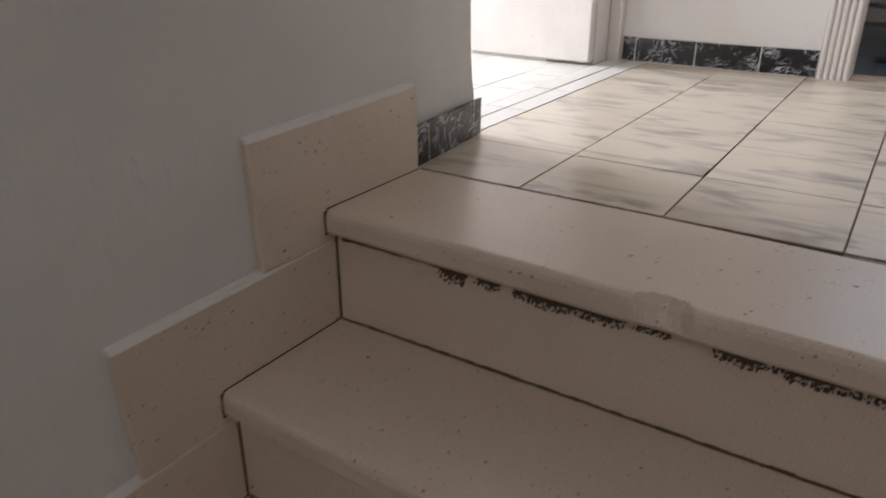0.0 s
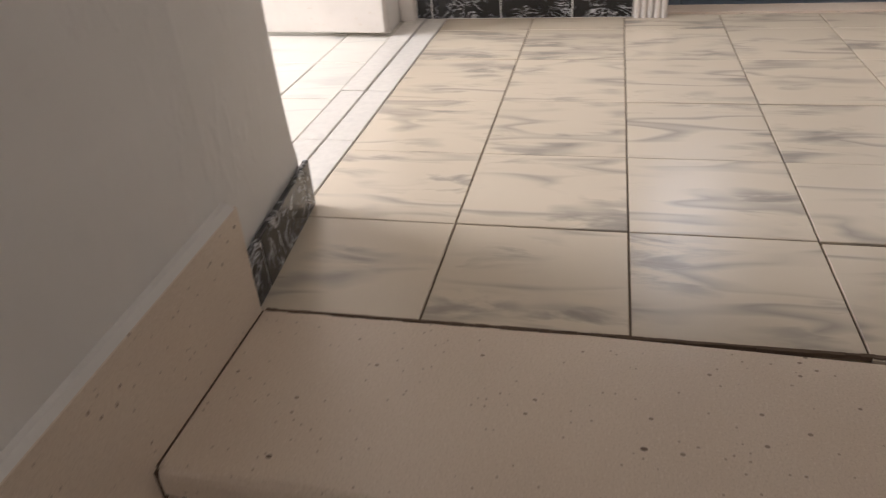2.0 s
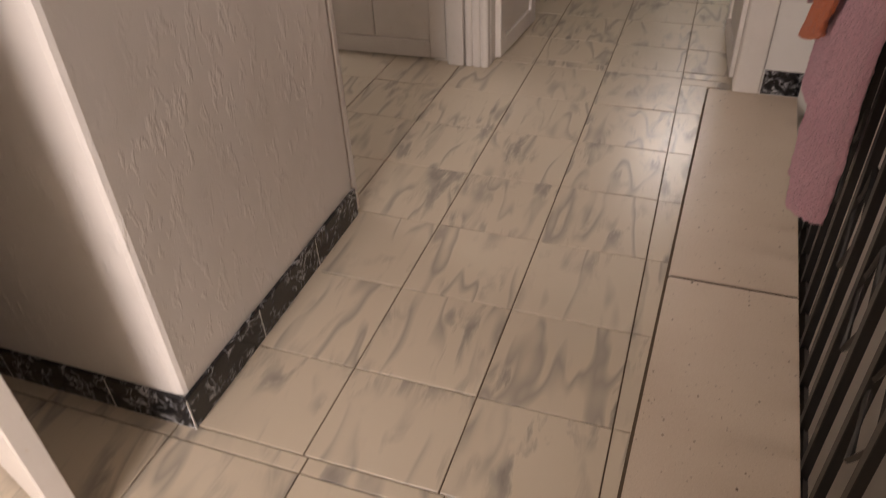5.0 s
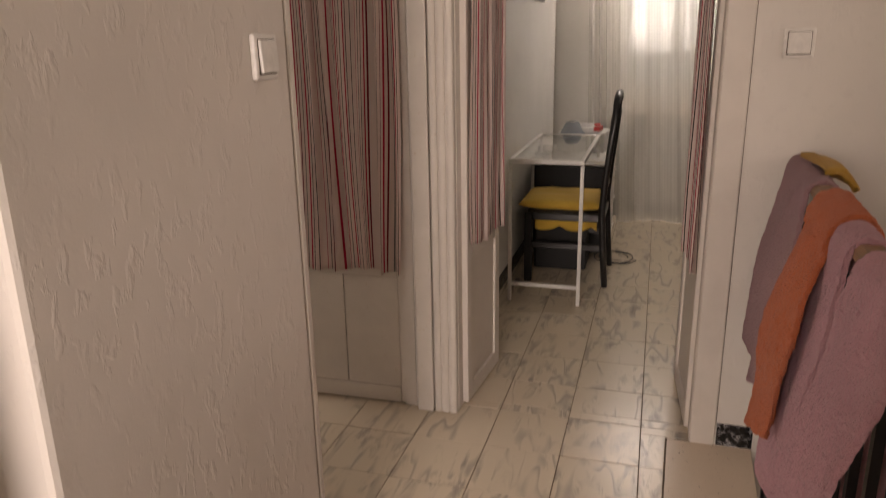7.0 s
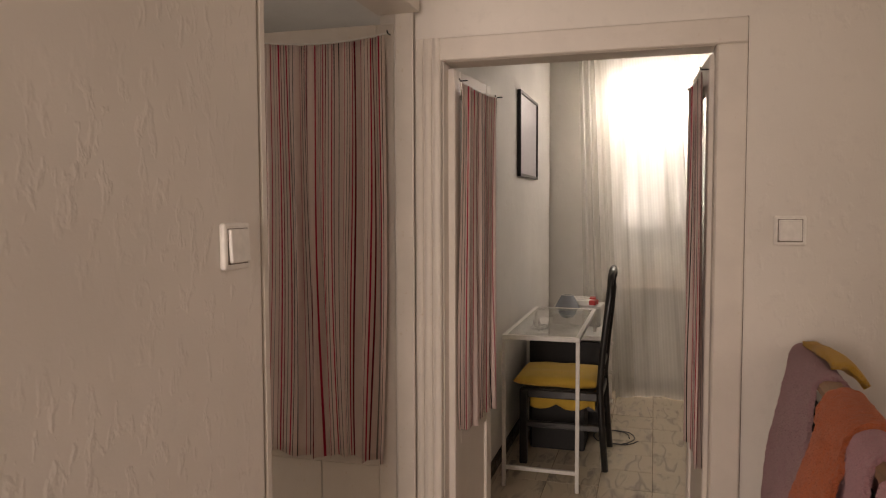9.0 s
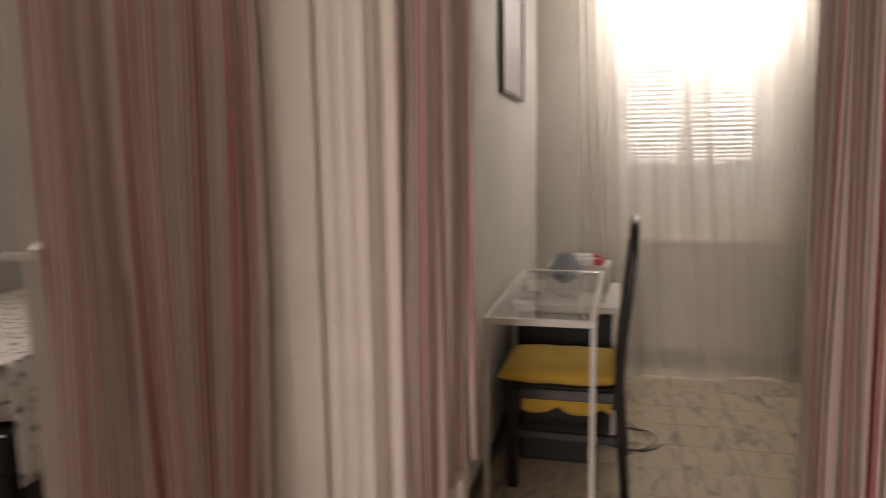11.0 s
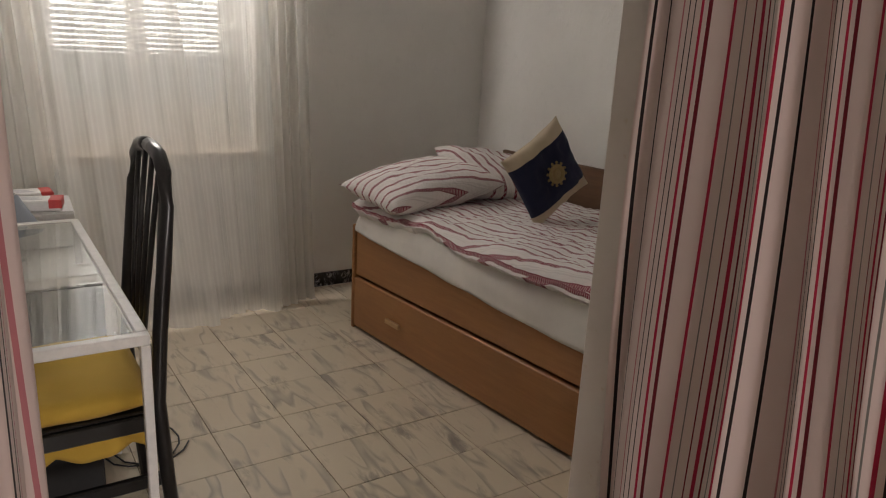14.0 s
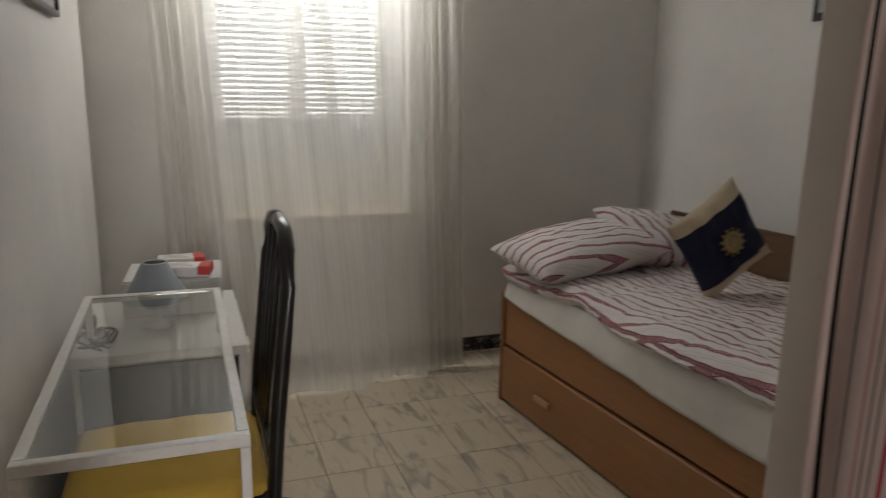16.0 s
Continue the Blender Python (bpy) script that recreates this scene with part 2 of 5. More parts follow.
WALL = plaster("rough_white_plaster", (0.77, 0.72, 0.67), 0.27, 0.05, 0.5)
WALL_STAIR = plaster("stair_wall_plaster", (0.75, 0.71, 0.66), 0.22, 0.06)
WALL_SMOOTH = plaster("white_wall_paint", (0.77, 0.73, 0.68), 0.14, 0.03)
BEDWALL = plaster("bedroom_wall_paint", (0.82, 0.80, 0.765), 0.18, 0.04)
CEIL = plaster("ceiling_paint", (0.80, 0.78, 0.75), 0.1, 0.03)
TILE = veined_tile("cream_veined_tile", (0.64, 0.545, 0.42), (0.27, 0.24, 0.21), rough=0.21)
SIDE_TILE = veined_tile("pale_floor_tile", (0.72, 0.68, 0.60), (0.55, 0.52, 0.48), 20)
GROUT = plain("brown_grout", (0.16, 0.115, 0.075), 0.9)
STONE = terrazzo("cream_terrazzo")
BLACKM = black_marble("black_marble_tile")
DOORPAINT = painted("white_gloss_paint", (0.74, 0.68, 0.62))
TRIM = painted("trim_paint", (0.72, 0.665, 0.605), 0.42, 0.25)
PALE = plain("pale_marble_strip", (0.68, 0.64, 0.58), 0.35)
STRIPED = striped("striped_cotton")
BEDCLOTH = bed_stripes("striped_bed_cotton")
SHEET = cloth("white_sheet", (0.74, 0.70, 0.65))
SHEER = sheer("sheer_voile")
YELLOW = cloth("yellow_cotton", (0.66, 0.41, 0.065))
BLACKWOOD = plain("black_lacquered_wood", (0.012, 0.011, 0.011), 0.28)
BLACKMETAL = plain("black_painted_iron", (0.014, 0.013, 0.013), 0.35)
WHITEMETAL = plain("white_powder_coated_steel", (0.78, 0.76, 0.72), 0.35)
WHITEBOARD = plain("white_laminate", (0.76, 0.74, 0.70), 0.4)
PLASTIC = plain("white_switch_plastic", (0.84, 0.81, 0.77), 0.35)
BEDWOOD = wood("orange_brown_veneer", (0.31, 0.135, 0.048), (0.40, 0.185, 0.07), 0.38, (9, 0.8, 9))
PALEWOOD = wood("pale_wooden_pull", (0.50, 0.29, 0.14), (0.58, 0.36, 0.18), 0.4)
DARKWOOD = wood("dark_brown_wood", (0.10, 0.05, 0.025), (0.16, 0.08, 0.04), 0.4)
RAILWOOD = wood("brown_handrail_wood", (0.19, 0.10, 0.05), (0.29, 0.16, 0.085), 0.35, (9, 0.8, 9))
NAVY = cloth("navy_cotton", (0.012, 0.016, 0.05), 700)
LINEN = cloth("beige_linen", (0.58, 0.47, 0.34), 700)
GOLD = cloth("gold_embroidery", (0.34, 0.24, 0.10), 900)
PINK = cloth("pink_terry", (0.76, 0.37, 0.43), 600, 0.003)
MAUVE = cloth("mauve_terry", (0.55, 0.29, 0.32), 600, 0.003)
ORANGE = cloth("orange_terry", (0.80, 0.16, 0.03), 600, 0.003)
GOLDTERRY = cloth("mustard_terry", (0.85, 0.45, 0.03), 600, 0.003)
BLUE_TILE = veined_tile("slate_blue_floor_tile", (0.085, 0.115, 0.145), (0.15, 0.185, 0.21), 15, 0.5, 0.25)
CERAMIC = plain("white_sanitary_acrylic", (0.78, 0.77, 0.74), 0.15)
SHADE_GREY = cloth("grey_blue_lampshade", (0.30, 0.33, 0.36), 500)
RED = plain("red_print", (0.60, 0.05, 0.045), 0.4)
PAPER = plain("white_card", (0.78, 0.76, 0.73), 0.5)
CABLE = plain("black_rubber_cable", (0.02, 0.02, 0.02), 0.5)
GREYBOX = plain("charcoal_fabric_box", (0.035, 0.034, 0.034), 0.85)
FLORAL = cloth("floral_cotton", (0.62, 0.60, 0.56), 500)
ALU = plain("white_window_frame", (0.78, 0.78, 0.76), 0.35)
SLAT = plain("pale_shutter_slat", (0.70, 0.71, 0.70), 0.45)
FACADE = plaster("outside_render", (0.62, 0.60, 0.56), 0.3)
EARTH = plaster("outside_ground", (0.25, 0.23, 0.2), 0.4)
MORTAR = plain("dark_gap_mortar", (0.12, 0.078, 0.05), 0.95)
# Dark tone for the shade inside the switches' narrow gap.
SHADOWGAP = plain("shaded_gap_grey", (0.16, 0.13, 0.105), 0.9)
PRINT = plain("pale_print_paper", (0.50, 0.47, 0.50), 0.5)
glass = Nodes("clear_glass")
glass.out((0.97, 1.0, 0.985), 0.0, **{"Transmission Weight": 1.0, "IOR": 1.45})
GLASS = glass.m
spots = Nodes("spotted_cotton")
sv = spots.n("TexVoronoi")
sv.inputs["Scale"].default_value = 24
spots.l(spots.coords(), sv.inputs["Vector"])
spots.out(spots.mix(spots.ramp(sv.outputs["Distance"], [(0.2, 1.0), (0.27, 0.15), (0.36, 0.5), (0.42, 0.0)]), (0.6, 0.57, 0.52), (0.09, 0.08, 0.085)), 0.9)
SPOTTED = spots.m

# ---- building helpers ----


def bx(bm, x0, x1, y0, y1, z0, z1, bev=0.0, seg=1):
    """A box between two corners, with rounded edges where bev is given."""
    m = Matrix.LocRotScale(((x0 + x1) / 2, (y0 + y1) / 2, (z0 + z1) / 2), None, (abs(x1 - x0), abs(y1 - y0), abs(z1 - z0)))
    vs = bmesh.ops.create_cube(bm, size=1, matrix=m)["verts"]
    if bev:
        es = list({e for v in vs for e in v.link_edges})
        bmesh.ops.bevel(bm, geom=es, offset=bev, segments=seg, affect="EDGES", profile=0.5)


def tube(bm, pts, r, n=8, cap=True):
    """A round bar along a line of points."""
    pts = [Vector(p) for p in pts]
    rings = []
    for i, p in enumerate(pts):
        d = (pts[min(i + 1, len(pts) - 1)] - pts[max(i - 1, 0)]).normalized()
        ref = Vector((0, 0, 1)) if abs(d.z) < 0.9 else Vector((1, 0, 0))
        a = d.cross(ref).normalized()
        b = a.cross(d)
        rr = r[i] if isinstance(r, (list, tuple)) else r
        rings.append([bm.verts.new(p + rr * (math.cos(k * math.tau / n) * a + math.sin(k * math.tau / n) * b)) for k in range(n)])
    for r0, r1 in zip(rings, rings[1:]):
        for k in range(n):
            bm.faces.new((r0[k], r0[(k + 1) % n], r1[(k + 1) % n], r1[k]))
    if cap:
        bm.faces.new(rings[0][::-1])
        bm.faces.new(rings[-1])


def lathe(bm, prof, n=24, centre=(0, 0, 0)):
    c = Vector(centre)
    rings = [[bm.verts.new(c + Vector((r * math.cos(k * math.tau / n), r * math.sin(k * math.tau / n), z))) for k in range(n)] for r, z in prof]
    for r0, r1 in zip(rings, rings[1:]):
        for k in range(n):
            bm.faces.new((r0[k], r0[(k + 1) % n], r1[(k + 1) % n], r1[k]))


def sheet_mesh(bm, nu, nv, fn, uvfn=None):
    """A grid of nu x nv cells: fn(u, v) gives the place, uvfn(u, v) the texture place."""
    uv = bm.loops.layers.uv.verify()
    g = [[bm.verts.new(fn(i / nu, j / nv)) for j in range(nv + 1)] for i in range(nu + 1)]
    for i in range(nu):
        for j in range(nv):
            q = ((i, j), (i + 1, j), (i + 1, j + 1), (i, j + 1))
            f = bm.faces.new([g[a][b] for a, b in q])
            f.smooth = True
            if uvfn:
                for lp, (a, b) in zip(f.loops, q):
                    lp[uv].uv = uvfn(a / nu, b / nv)


def mesh_of(name, bm, mat, smooth=False):
    bmesh.ops.recalc_face_normals(bm, faces=bm.faces)
    if smooth:
        for f in bm.faces:
            f.smooth = True
    me = bpy.data.meshes.new(name)
    bm.to_mesh(me)
    bm.free()
    me.materials.append(mat)
    return me


def part(name, bm, mat, parent, label="", smooth=False):
    ob = new(name, mesh_of(name, bm, mat, smooth))
    ob.parent = parent
    if label:
        tagged(ob, label)
    return ob


def thing(name, m, label, category, group="", kind=""):
    ob = new(name)
    ob.empty_display_size = 0.05
    ob.matrix_world = m
    return tagged(ob, label, category, group, kind)


def solid(name, bm, mat, label="", category="", kind="structure", smooth=False, m=None):
    ob = new(name, mesh_of(name, bm, mat, smooth))
    if m:
        ob.matrix_world = m
    return tagged(ob, label, category, kind=kind)


def B():
    return bmesh.new()


def boxpart(name, dims, mat, parent, bev=0.0, label=""):
    bm = B()
    bx(bm, *dims, bev=bev)
    return part(name, bm, mat, parent, label)


S = 0.25          # floor tile
RISE, GO = 0.204, 0.262
END = 2.95        # corridor's end wall
CORR = -0.72      # corridor's left wall
TOP = 2.8         # ceilings


def stone_in(y):
    return max(0.0, 0.034 * (y - 0.4))


def stone_out(y):
    return 0.262 + 0.03 * max(0.0, y - 0.05)


# ---- floors ----
bm = B()
bx(bm, -1.46, 0.0, -0.1, END + 0.1, -0.16, -0.004)
bx(bm, 0.0, 0.16, 0.5, END + 0.1, -0.16, -0.0045)
solid("floor", bm, GROUT, "brown grout bed under the landing tiles", "floor")
floor_ob = bpy.data.objects["floor"]
bm = B()
bx(bm, -0.83, 2.0, END + 0.1, 6.3, -0.16, -0.004)
bed_floor = solid("floor_bedroom", bm, GROUT, "brown grout bed under the bedroom tiles", "floor")
bm = B()
bx(bm, -3.5, -1.46, 1.4, 6.3, -0.16, -0.004)
bx(bm, -1.46, -0.84, 1.98 + 1.2, 6.3, -0.16, -0.0045)
floor_two = solid("floor_second_bedroom", bm, GROUT, "floor of the second bedroom", "floor")
bm = B()
bx(bm, -3.3, 0.6, -2.5, -0.1, -0.16, -0.006)
floor_side = solid("floor_side_room", bm, GROUT, "floor of the bright side room", "floor")
bm = B()
bx(bm, -3.3, -1.46, 0.2, 1.38, -0.16, -0.006)
floor_bath = solid("floor_bathroom", bm, GROUT, "floor of the bathroom", "floor")

# ---- ceilings ----
for nm, d in (("ceiling", (-1.46, 3.0, -0.1, END + 0.1)), ("ceiling_bedroom", (-0.84, 2.1, END + 0.1, 6.5)), ("ceiling_second_bedroom", (-3.5, -0.84, 1.4, 6.5)),
              ("ceiling_side_room", (-3.3, 0.7, -2.6, -0.1)), ("ceiling_bathroom", (-3.3, -1.46, 0.1, 1.4))):
    bm = B()
    bx(bm, *d, TOP, TOP + 0.12)
    solid(nm, bm, CEIL, "plain white painted ceiling", "ceiling")

# ---- walls ----


def wall(name, boxes, mat=WALL, label="white painted plaster wall", bev=0.0):
    bm = B()
    for d in boxes:
        bx(bm, *d, bev=bev, seg=2)
    return solid(name, bm, mat, label, "wall")


# stair's side wall: its free end is rounded and swells out a little at the foot
bm = B()
prof = [(2.98, -0.13), (2.98, 0.034), (0.02, 0.034)]
for k in range(9):
    a = k / 8 * math.pi
    prof.append((-0.262 - 0.018 * math.sin(a), 0.004 - 0.134 * k / 8))
levels = [(-2.6, 0.0), (0.0, 0.0), (0.085, 0.002), (0.12, -0.006), (0.18, -0.013), (0.3, -0.018), (0.6, -0.014), (1.2, -0.01), (1.95, -0.012), (TOP, -0.012)]
rings = []
for z, g in levels:
    rings.append([bm.verts.new((x - (g if x < 0 else 0), y, z)) for x, y in prof])
for r0, r1 in zip(rings, rings[1:]):
    n = len(r0)
    for k in range(n):
        bm.faces.new((r0[k], r0[(k + 1) % n], r1[(k + 1) % n], r1[k]))
wall_stair = solid("wall_stair_side", bm, WALL_STAIR, "rough white plaster wall beside the stairs, rounded end", "wall")

wall("wall_side_room_lintel", [(-1.40, -0.285, -0.12, 0.03, 2.02, TOP)], WALL)
wall("wall_far", [(-1.52, -1.415, -0.12, 0.55, -0.004, TOP), (-1.52, -1.415, 0.55, 1.30, 1.95, TOP), (-1.52, -1.415, 1.24, 1.32, -0.004, 1.95)], WALL_SMOOTH,
     "smooth white wall with the bathroom doorway")
block = wall("wall_corridor_side", [(-1.415, CORR, 1.285, 1.99, -0.004, TOP)], WALL, "rough white plaster wall between two doorways", 0.012)
wall("wall_corridor_lintel", [(-0.85, CORR, 1.99, END, 1.985, TOP)], WALL, "plaster over the second bedroom's doorway")
END_WALL = wall("wall_end", [(-0.85, -0.685, END, END + 0.1, -0.004, TOP), (-0.685, 0.19, END, END + 0.1, 1.84, TOP), (0.19, 3.0, END, END + 0.1, -0.004, TOP), (0.352, 3.0, END, END + 0.1, -2.6, -0.004)],
     WALL_SMOOTH, "white end wall with the bedroom doorway")
wall("wall_stairwell_east", [(2.98, 3.1, -0.12, 1.0, -2.6, TOP), (2.98, 3.1, 2.4, 3.05, -2.6, TOP), (2.98, 3.1, 1.0, 2.4, -2.6, 1.3), (2.98, 3.1, 1.0, 2.4, 2.5, TOP)], WALL_SMOOTH)
wall("wall_bedroom_left", [(-0.86, -0.775, END + 0.1, 6.27, -0.004, TOP)], BEDWALL, "pale wall of the bedroom behind the desk")
wall("wall_bedroom_right", [(1.95, 2.08, END + 0.1, 6.27, -0.004, TOP)], BEDWALL, "pale wall of the bedroom beside the bed")
wall("wall_bedroom_window", [(-0.86, -0.30, 6.27, 6.52, -0.004, TOP), (0.605, 2.08, 6.27, 6.52, -0.004, TOP), (-0.30, 0.605, 6.27, 6.52, -0.004, 0.73), (-0.30, 0.605, 6.27, 6.52, 2.27, TOP)], BEDWALL,
     "pale wall with the shuttered window")
wall("wall_second_bedroom", [(-3.6, -3.5, 1.4, 2.7, -0.004, TOP), (-3.6, -3.5, 3.7, 6.3, -0.004, TOP), (-3.6, -3.5, 2.7, 3.7, -0.004, 1.1), (-3.6, -3.5, 2.7, 3.7, 2.1, TOP), (-3.5, -0.86, 6.27, 6.4, -0.004, TOP), (-3.5, -1.415, 1.40, 1.5, -0.004, TOP)],
     BEDWALL, "greenish grey wall of the second bedroom")
wall("wall_side_room", [(-3.4, -3.3, -2.5, -0.1, -0.006, TOP), (0.6, 0.7, -2.5, -0.12, -0.006, TOP), (-3.3, -1.25, -2.6, -2.5, -0.006, TOP), (-0.05, 0.6, -2.6, -2.5, -0.006, TOP),
                        (-1.25, -0.05, -2.6, -2.5, -0.006, 1.0), (-1.25, -0.05, -2.6, -2.5, 2.2, TOP), (-3.3, -1.52, -0.12, 0.0, -0.006, TOP)], WALL_SMOOTH, "white wall of the bright side room")
wall("wall_bathroom", [(-3.4, -3.3, 0.0, 0.6, -0.006, TOP), (-3.4, -3.3, 1.2, 1.4, -0.006, TOP), (-3.4, -3.3, 0.6, 1.2, -0.006, 1.45), (-3.4, -3.3, 0.6, 1.2, 2.15, TOP), (-3.3, -1.52, 0.0, 0.1, -0.006, TOP), (-3.3, -1.52, 1.38, 1.40, -0.006, TOP)],
     WALL_SMOOTH, "bathroom wall")

# ---- outside, beyond the windows ----
bm = B()
bmesh.ops.create_grid(bm, x_segments=2, y_segments=2, size=400, matrix=Matrix.Translation((0, 0, -3.4)))
solid("ground", bm, EARTH, "pale dusty ground outside", "ground")

# Invented house, added so that the shutter's slits look on to a sunlit surface.
street = thing("backdrop_house", pose(0, 13, -3.4), "pale rendered house added as a sunlit backdrop beyond the shutter", "house")
bm = B()
bx(bm, -14, 14, 0, 6, 0, 9.5)
part("wall", bm, FACADE, street)
bm = B()
bx(bm, -14.3, 14.3, -0.35, 6.3, 9.5, 9.75, 0.03)
part("roof", bm, EARTH, street)
for q in (-6.2, 6.2):
    wn = boxpart("window", (q - 0.55, q + 0.55, -0.02, 0.05, 4.2, 5.6), SLAT, street, 0.01)
    boxpart("sill", (q - 0.65, q + 0.65, -0.1, -0.0205, 4.1, 4.195), PALE, wn, 0.01)

# ---- stairs ----
stairs = thing("staircase", pose(0, 0, 0), "cream terrazzo staircase with chipped nosings", "stairs", kind="structure")


def tread(k):
    """Tread k below the landing, with a rounded nosing; the top one has a chip in its edge."""
    z, x1 = -RISE * k, GO + (GO - 0.022) * k
    x0 = x1 - GO - 0.004 if k else 0.0
    bm = B()
    y1 = 0.985 if k else 0.895
    n = 150
    prof = [(0.0, 0.0), (-0.010, 0.0), (-0.006, -0.0015), (-0.002, -0.006), (0.0, -0.013), (0.0, -0.035), (-0.004, -0.041), (-0.02, -0.042)]
    rows_ = []
    for i in range(n + 1):
        y = 0.04 + (y1 - 0.04) * i / n
        wob = 0.0012 * noise.noise((y * 14, k * 3.1, 0))
        chip = 0.0
        if k == 0:
            q = (y - 0.588) / 0.036
            chip = 0.013 * max(0.0, 1 - abs(q) ** 2.5) * (1 + 0.5 * noise.noise((y * 120, 0, 5)))
        edge = x1 + 0.03 * max(0.0, y - 0.05) + wob
        ring = [bm.verts.new((x0 if k else stone_in(y), y, z))]
        for a, (dx, dz) in enumerate(prof[1:]):
            top = a < 4
            ring.append(bm.verts.new((edge + dx - (chip if top else chip * 0.25), y, z + dz - (chip * 0.55 if 0 < a < 4 else 0))))
        ring.append(bm.verts.new((x0 if k else stone_in(y), y, z - 0.042)))
        rows_.append(ring)
    for r0, r1 in zip(rows_, rows_[1:]):
        for a in range(len(r0)):
            b = (a + 1) % len(r0)
            bm.faces.new((r0[a], r1[a], r1[b], r0[b]))
    bm.faces.new(rows_[0])
    bm.faces.new(rows_[-1][::-1])
    part("tread", bm, STONE, stairs, "chipped cream terrazzo top tread" if k == 0 else "")
    if k < 7:
        boxpart("riser", (x1 - 0.055, x1 - 0.024, 0.04, 0.985, z - RISE + 0.001, z - 0.044), STONE, stairs, 0.001)
        bm = B()
        worn = ((0.27, 0.025, 0.016), (0.33, 0.02, 0.008), (0.42, 0.05, 0.014), (0.50, 0.04, 0.012), (0.57, 0.03, 0.006), (0.68, 0.035, 0.018), (0.76, 0.06, 0.017), (0.86, 0.06, 0.019)) if k == 0 else ((0.3, 0.05, 0.006), (0.62, 0.08, 0.008))
        for j in range(340):
            y = 0.06 + 0.0026 * j
            deep = max(d * max(0.0, 1 - ((y - c) / w) ** 2) ** 0.5 for c, w, d in worn)
            deep = deep * (0.75 + 0.6 * noise.noise((y * 130, k, 1))) + 0.0025 + 0.003 * noise.noise((y * 40, k, 7))
            if deep > 0.001:
                bx(bm, x1 - 0.0245, x1 - 0.0222 - 0.0005 * (j % 2), y, y + 0.0026, z - 0.054 - deep, z - 0.0415)
            if deep > 0.005:
                for _ in range(2):
                    yy, zz, r = y + random.uniform(-0.004, 0.004), z - 0.054 - deep - random.uniform(0.0, 0.009), random.uniform(0.0006, 0.0018)
                    bx(bm, x1 - 0.0245, x1 - 0.0226, yy - r, yy + r, zz - r, zz + r)
        for j in range(60):
            y = 0.047 + 0.0156 * j
            bx(bm, x1 - 0.0245, x1 - 0.0215 + random.uniform(0, 0.0015), y, y + 0.0155, z - RISE, z - RISE + 0.0018 + random.uniform(0, 0.002))
        bx(bm, x1 - 0.026, x1 - 0.0205, 0.0465, 0.0495, z - RISE, z - 0.043)
        bx(bm, x1 - GO + 0.0 if k else 0.004, x1 - 0.004, 0.0465, 0.0488, z - 0.001, z + 0.0014)
        bx(bm, x1 - 0.004, x1 + 0.002, 0.0465, 0.0492, z - 0.042, z - 0.002)
        part("mortar_gap", bm, MORTAR, stairs, "dark crumbled mortar under the nosing")


for k in range(8):
    tread(k)
bm = B()
for k in range(8):
    x1 = GO + (GO - 0.022) * k
    bx(bm, x1 - 0.30 if k else 0.0, x1 - 0.056, 0.04, 0.985, -2.6, -RISE * k - 0.043)
part("stair_body", bm, WALL, stairs)
# stepped skirting boards of terrazzo on the wall
for k in range(6):
    x1 = GO + (GO - 0.022) * (k - 1)
    bm = B()
    hi = 0.146 if k == 0 else -0.058 - RISE * (k - 1)
    lo = -0.0585 - RISE * k + RISE - 0.0 if k == 0 else -0.0585 - RISE * k
    vs = [(0.004 if k == 0 else x1 - 0.03, lo), (x1 + 0.378 + (0.0 if k else 0.0), lo), (x1 + 0.388, hi - 0.008), (0.004 if k == 0 else x1 - 0.03, hi + (0.006 if k == 0 else 0))]
    if k == 0:
        vs = [(0.004, -0.0575), (0.397, -0.0575), (0.405, 0.139), (0.004, 0.152)]
    f = bm.faces.new([bm.verts.new((x, 0.033, zz)) for x, zz in vs])
    ex = bmesh.ops.extrude_face_region(bm, geom=[f])
    bmesh.ops.translate(bm, vec=(0, 0.014, 0), verts=[v for v in ex["geom"] if isinstance(v, bmesh.types.BMVert)])
    bmesh.ops.bevel(bm, geom=list(bm.edges), offset=0.002, segments=1, affect="EDGES")
    part("wall_skirting_slab", bm, STONE, stairs)
    bm = B()
    top, far = Vector((vs[2][0], 0, vs[2][1])), Vector((vs[3][0] + 0.006, 0, vs[3][1]))
    loops = []
    for p, grow in ((top, Vector((0.0, 0, 0.007))), (far, Vector((0.0, 0, 0.009)))):
        loops.append([bm.verts.new(p - grow * 0.1 + Vector((0, 0.0335, 0))), bm.verts.new(p + grow + Vector((0, 0.0335, 0))), bm.verts.new(p + grow * 0.7 + Vector((0, 0.040, 0))), bm.verts.new(p - grow * 0.1 + Vector((0, 0.0462, 0)))])
    for r0, r1 in zip(loops, loops[1:]):
        for a in range(4):
            bm.faces.new((r0[a], r1[a], r1[(a + 1) % 4], r0[(a + 1) % 4]))
    bm.faces.new(loops[0])
    bm.faces.new(loops[-1][::-1])
    part("plaster_fillet", bm, WALL_STAIR, stairs, "painted plaster ridge over the slab")

bm = B()
for j in range(56):
    y = 0.05 + 0.015 * j
    bx(bm, -0.0022 - random.uniform(0, 0.0012), 0.0012 + random.uniform(0, 0.0022), y, y + 0.0148, -0.008, 0.0004 + random.uniform(0, 0.0007))
part("mortar_gap", bm, MORTAR, stairs, "ragged dark joint between tread and tiles")
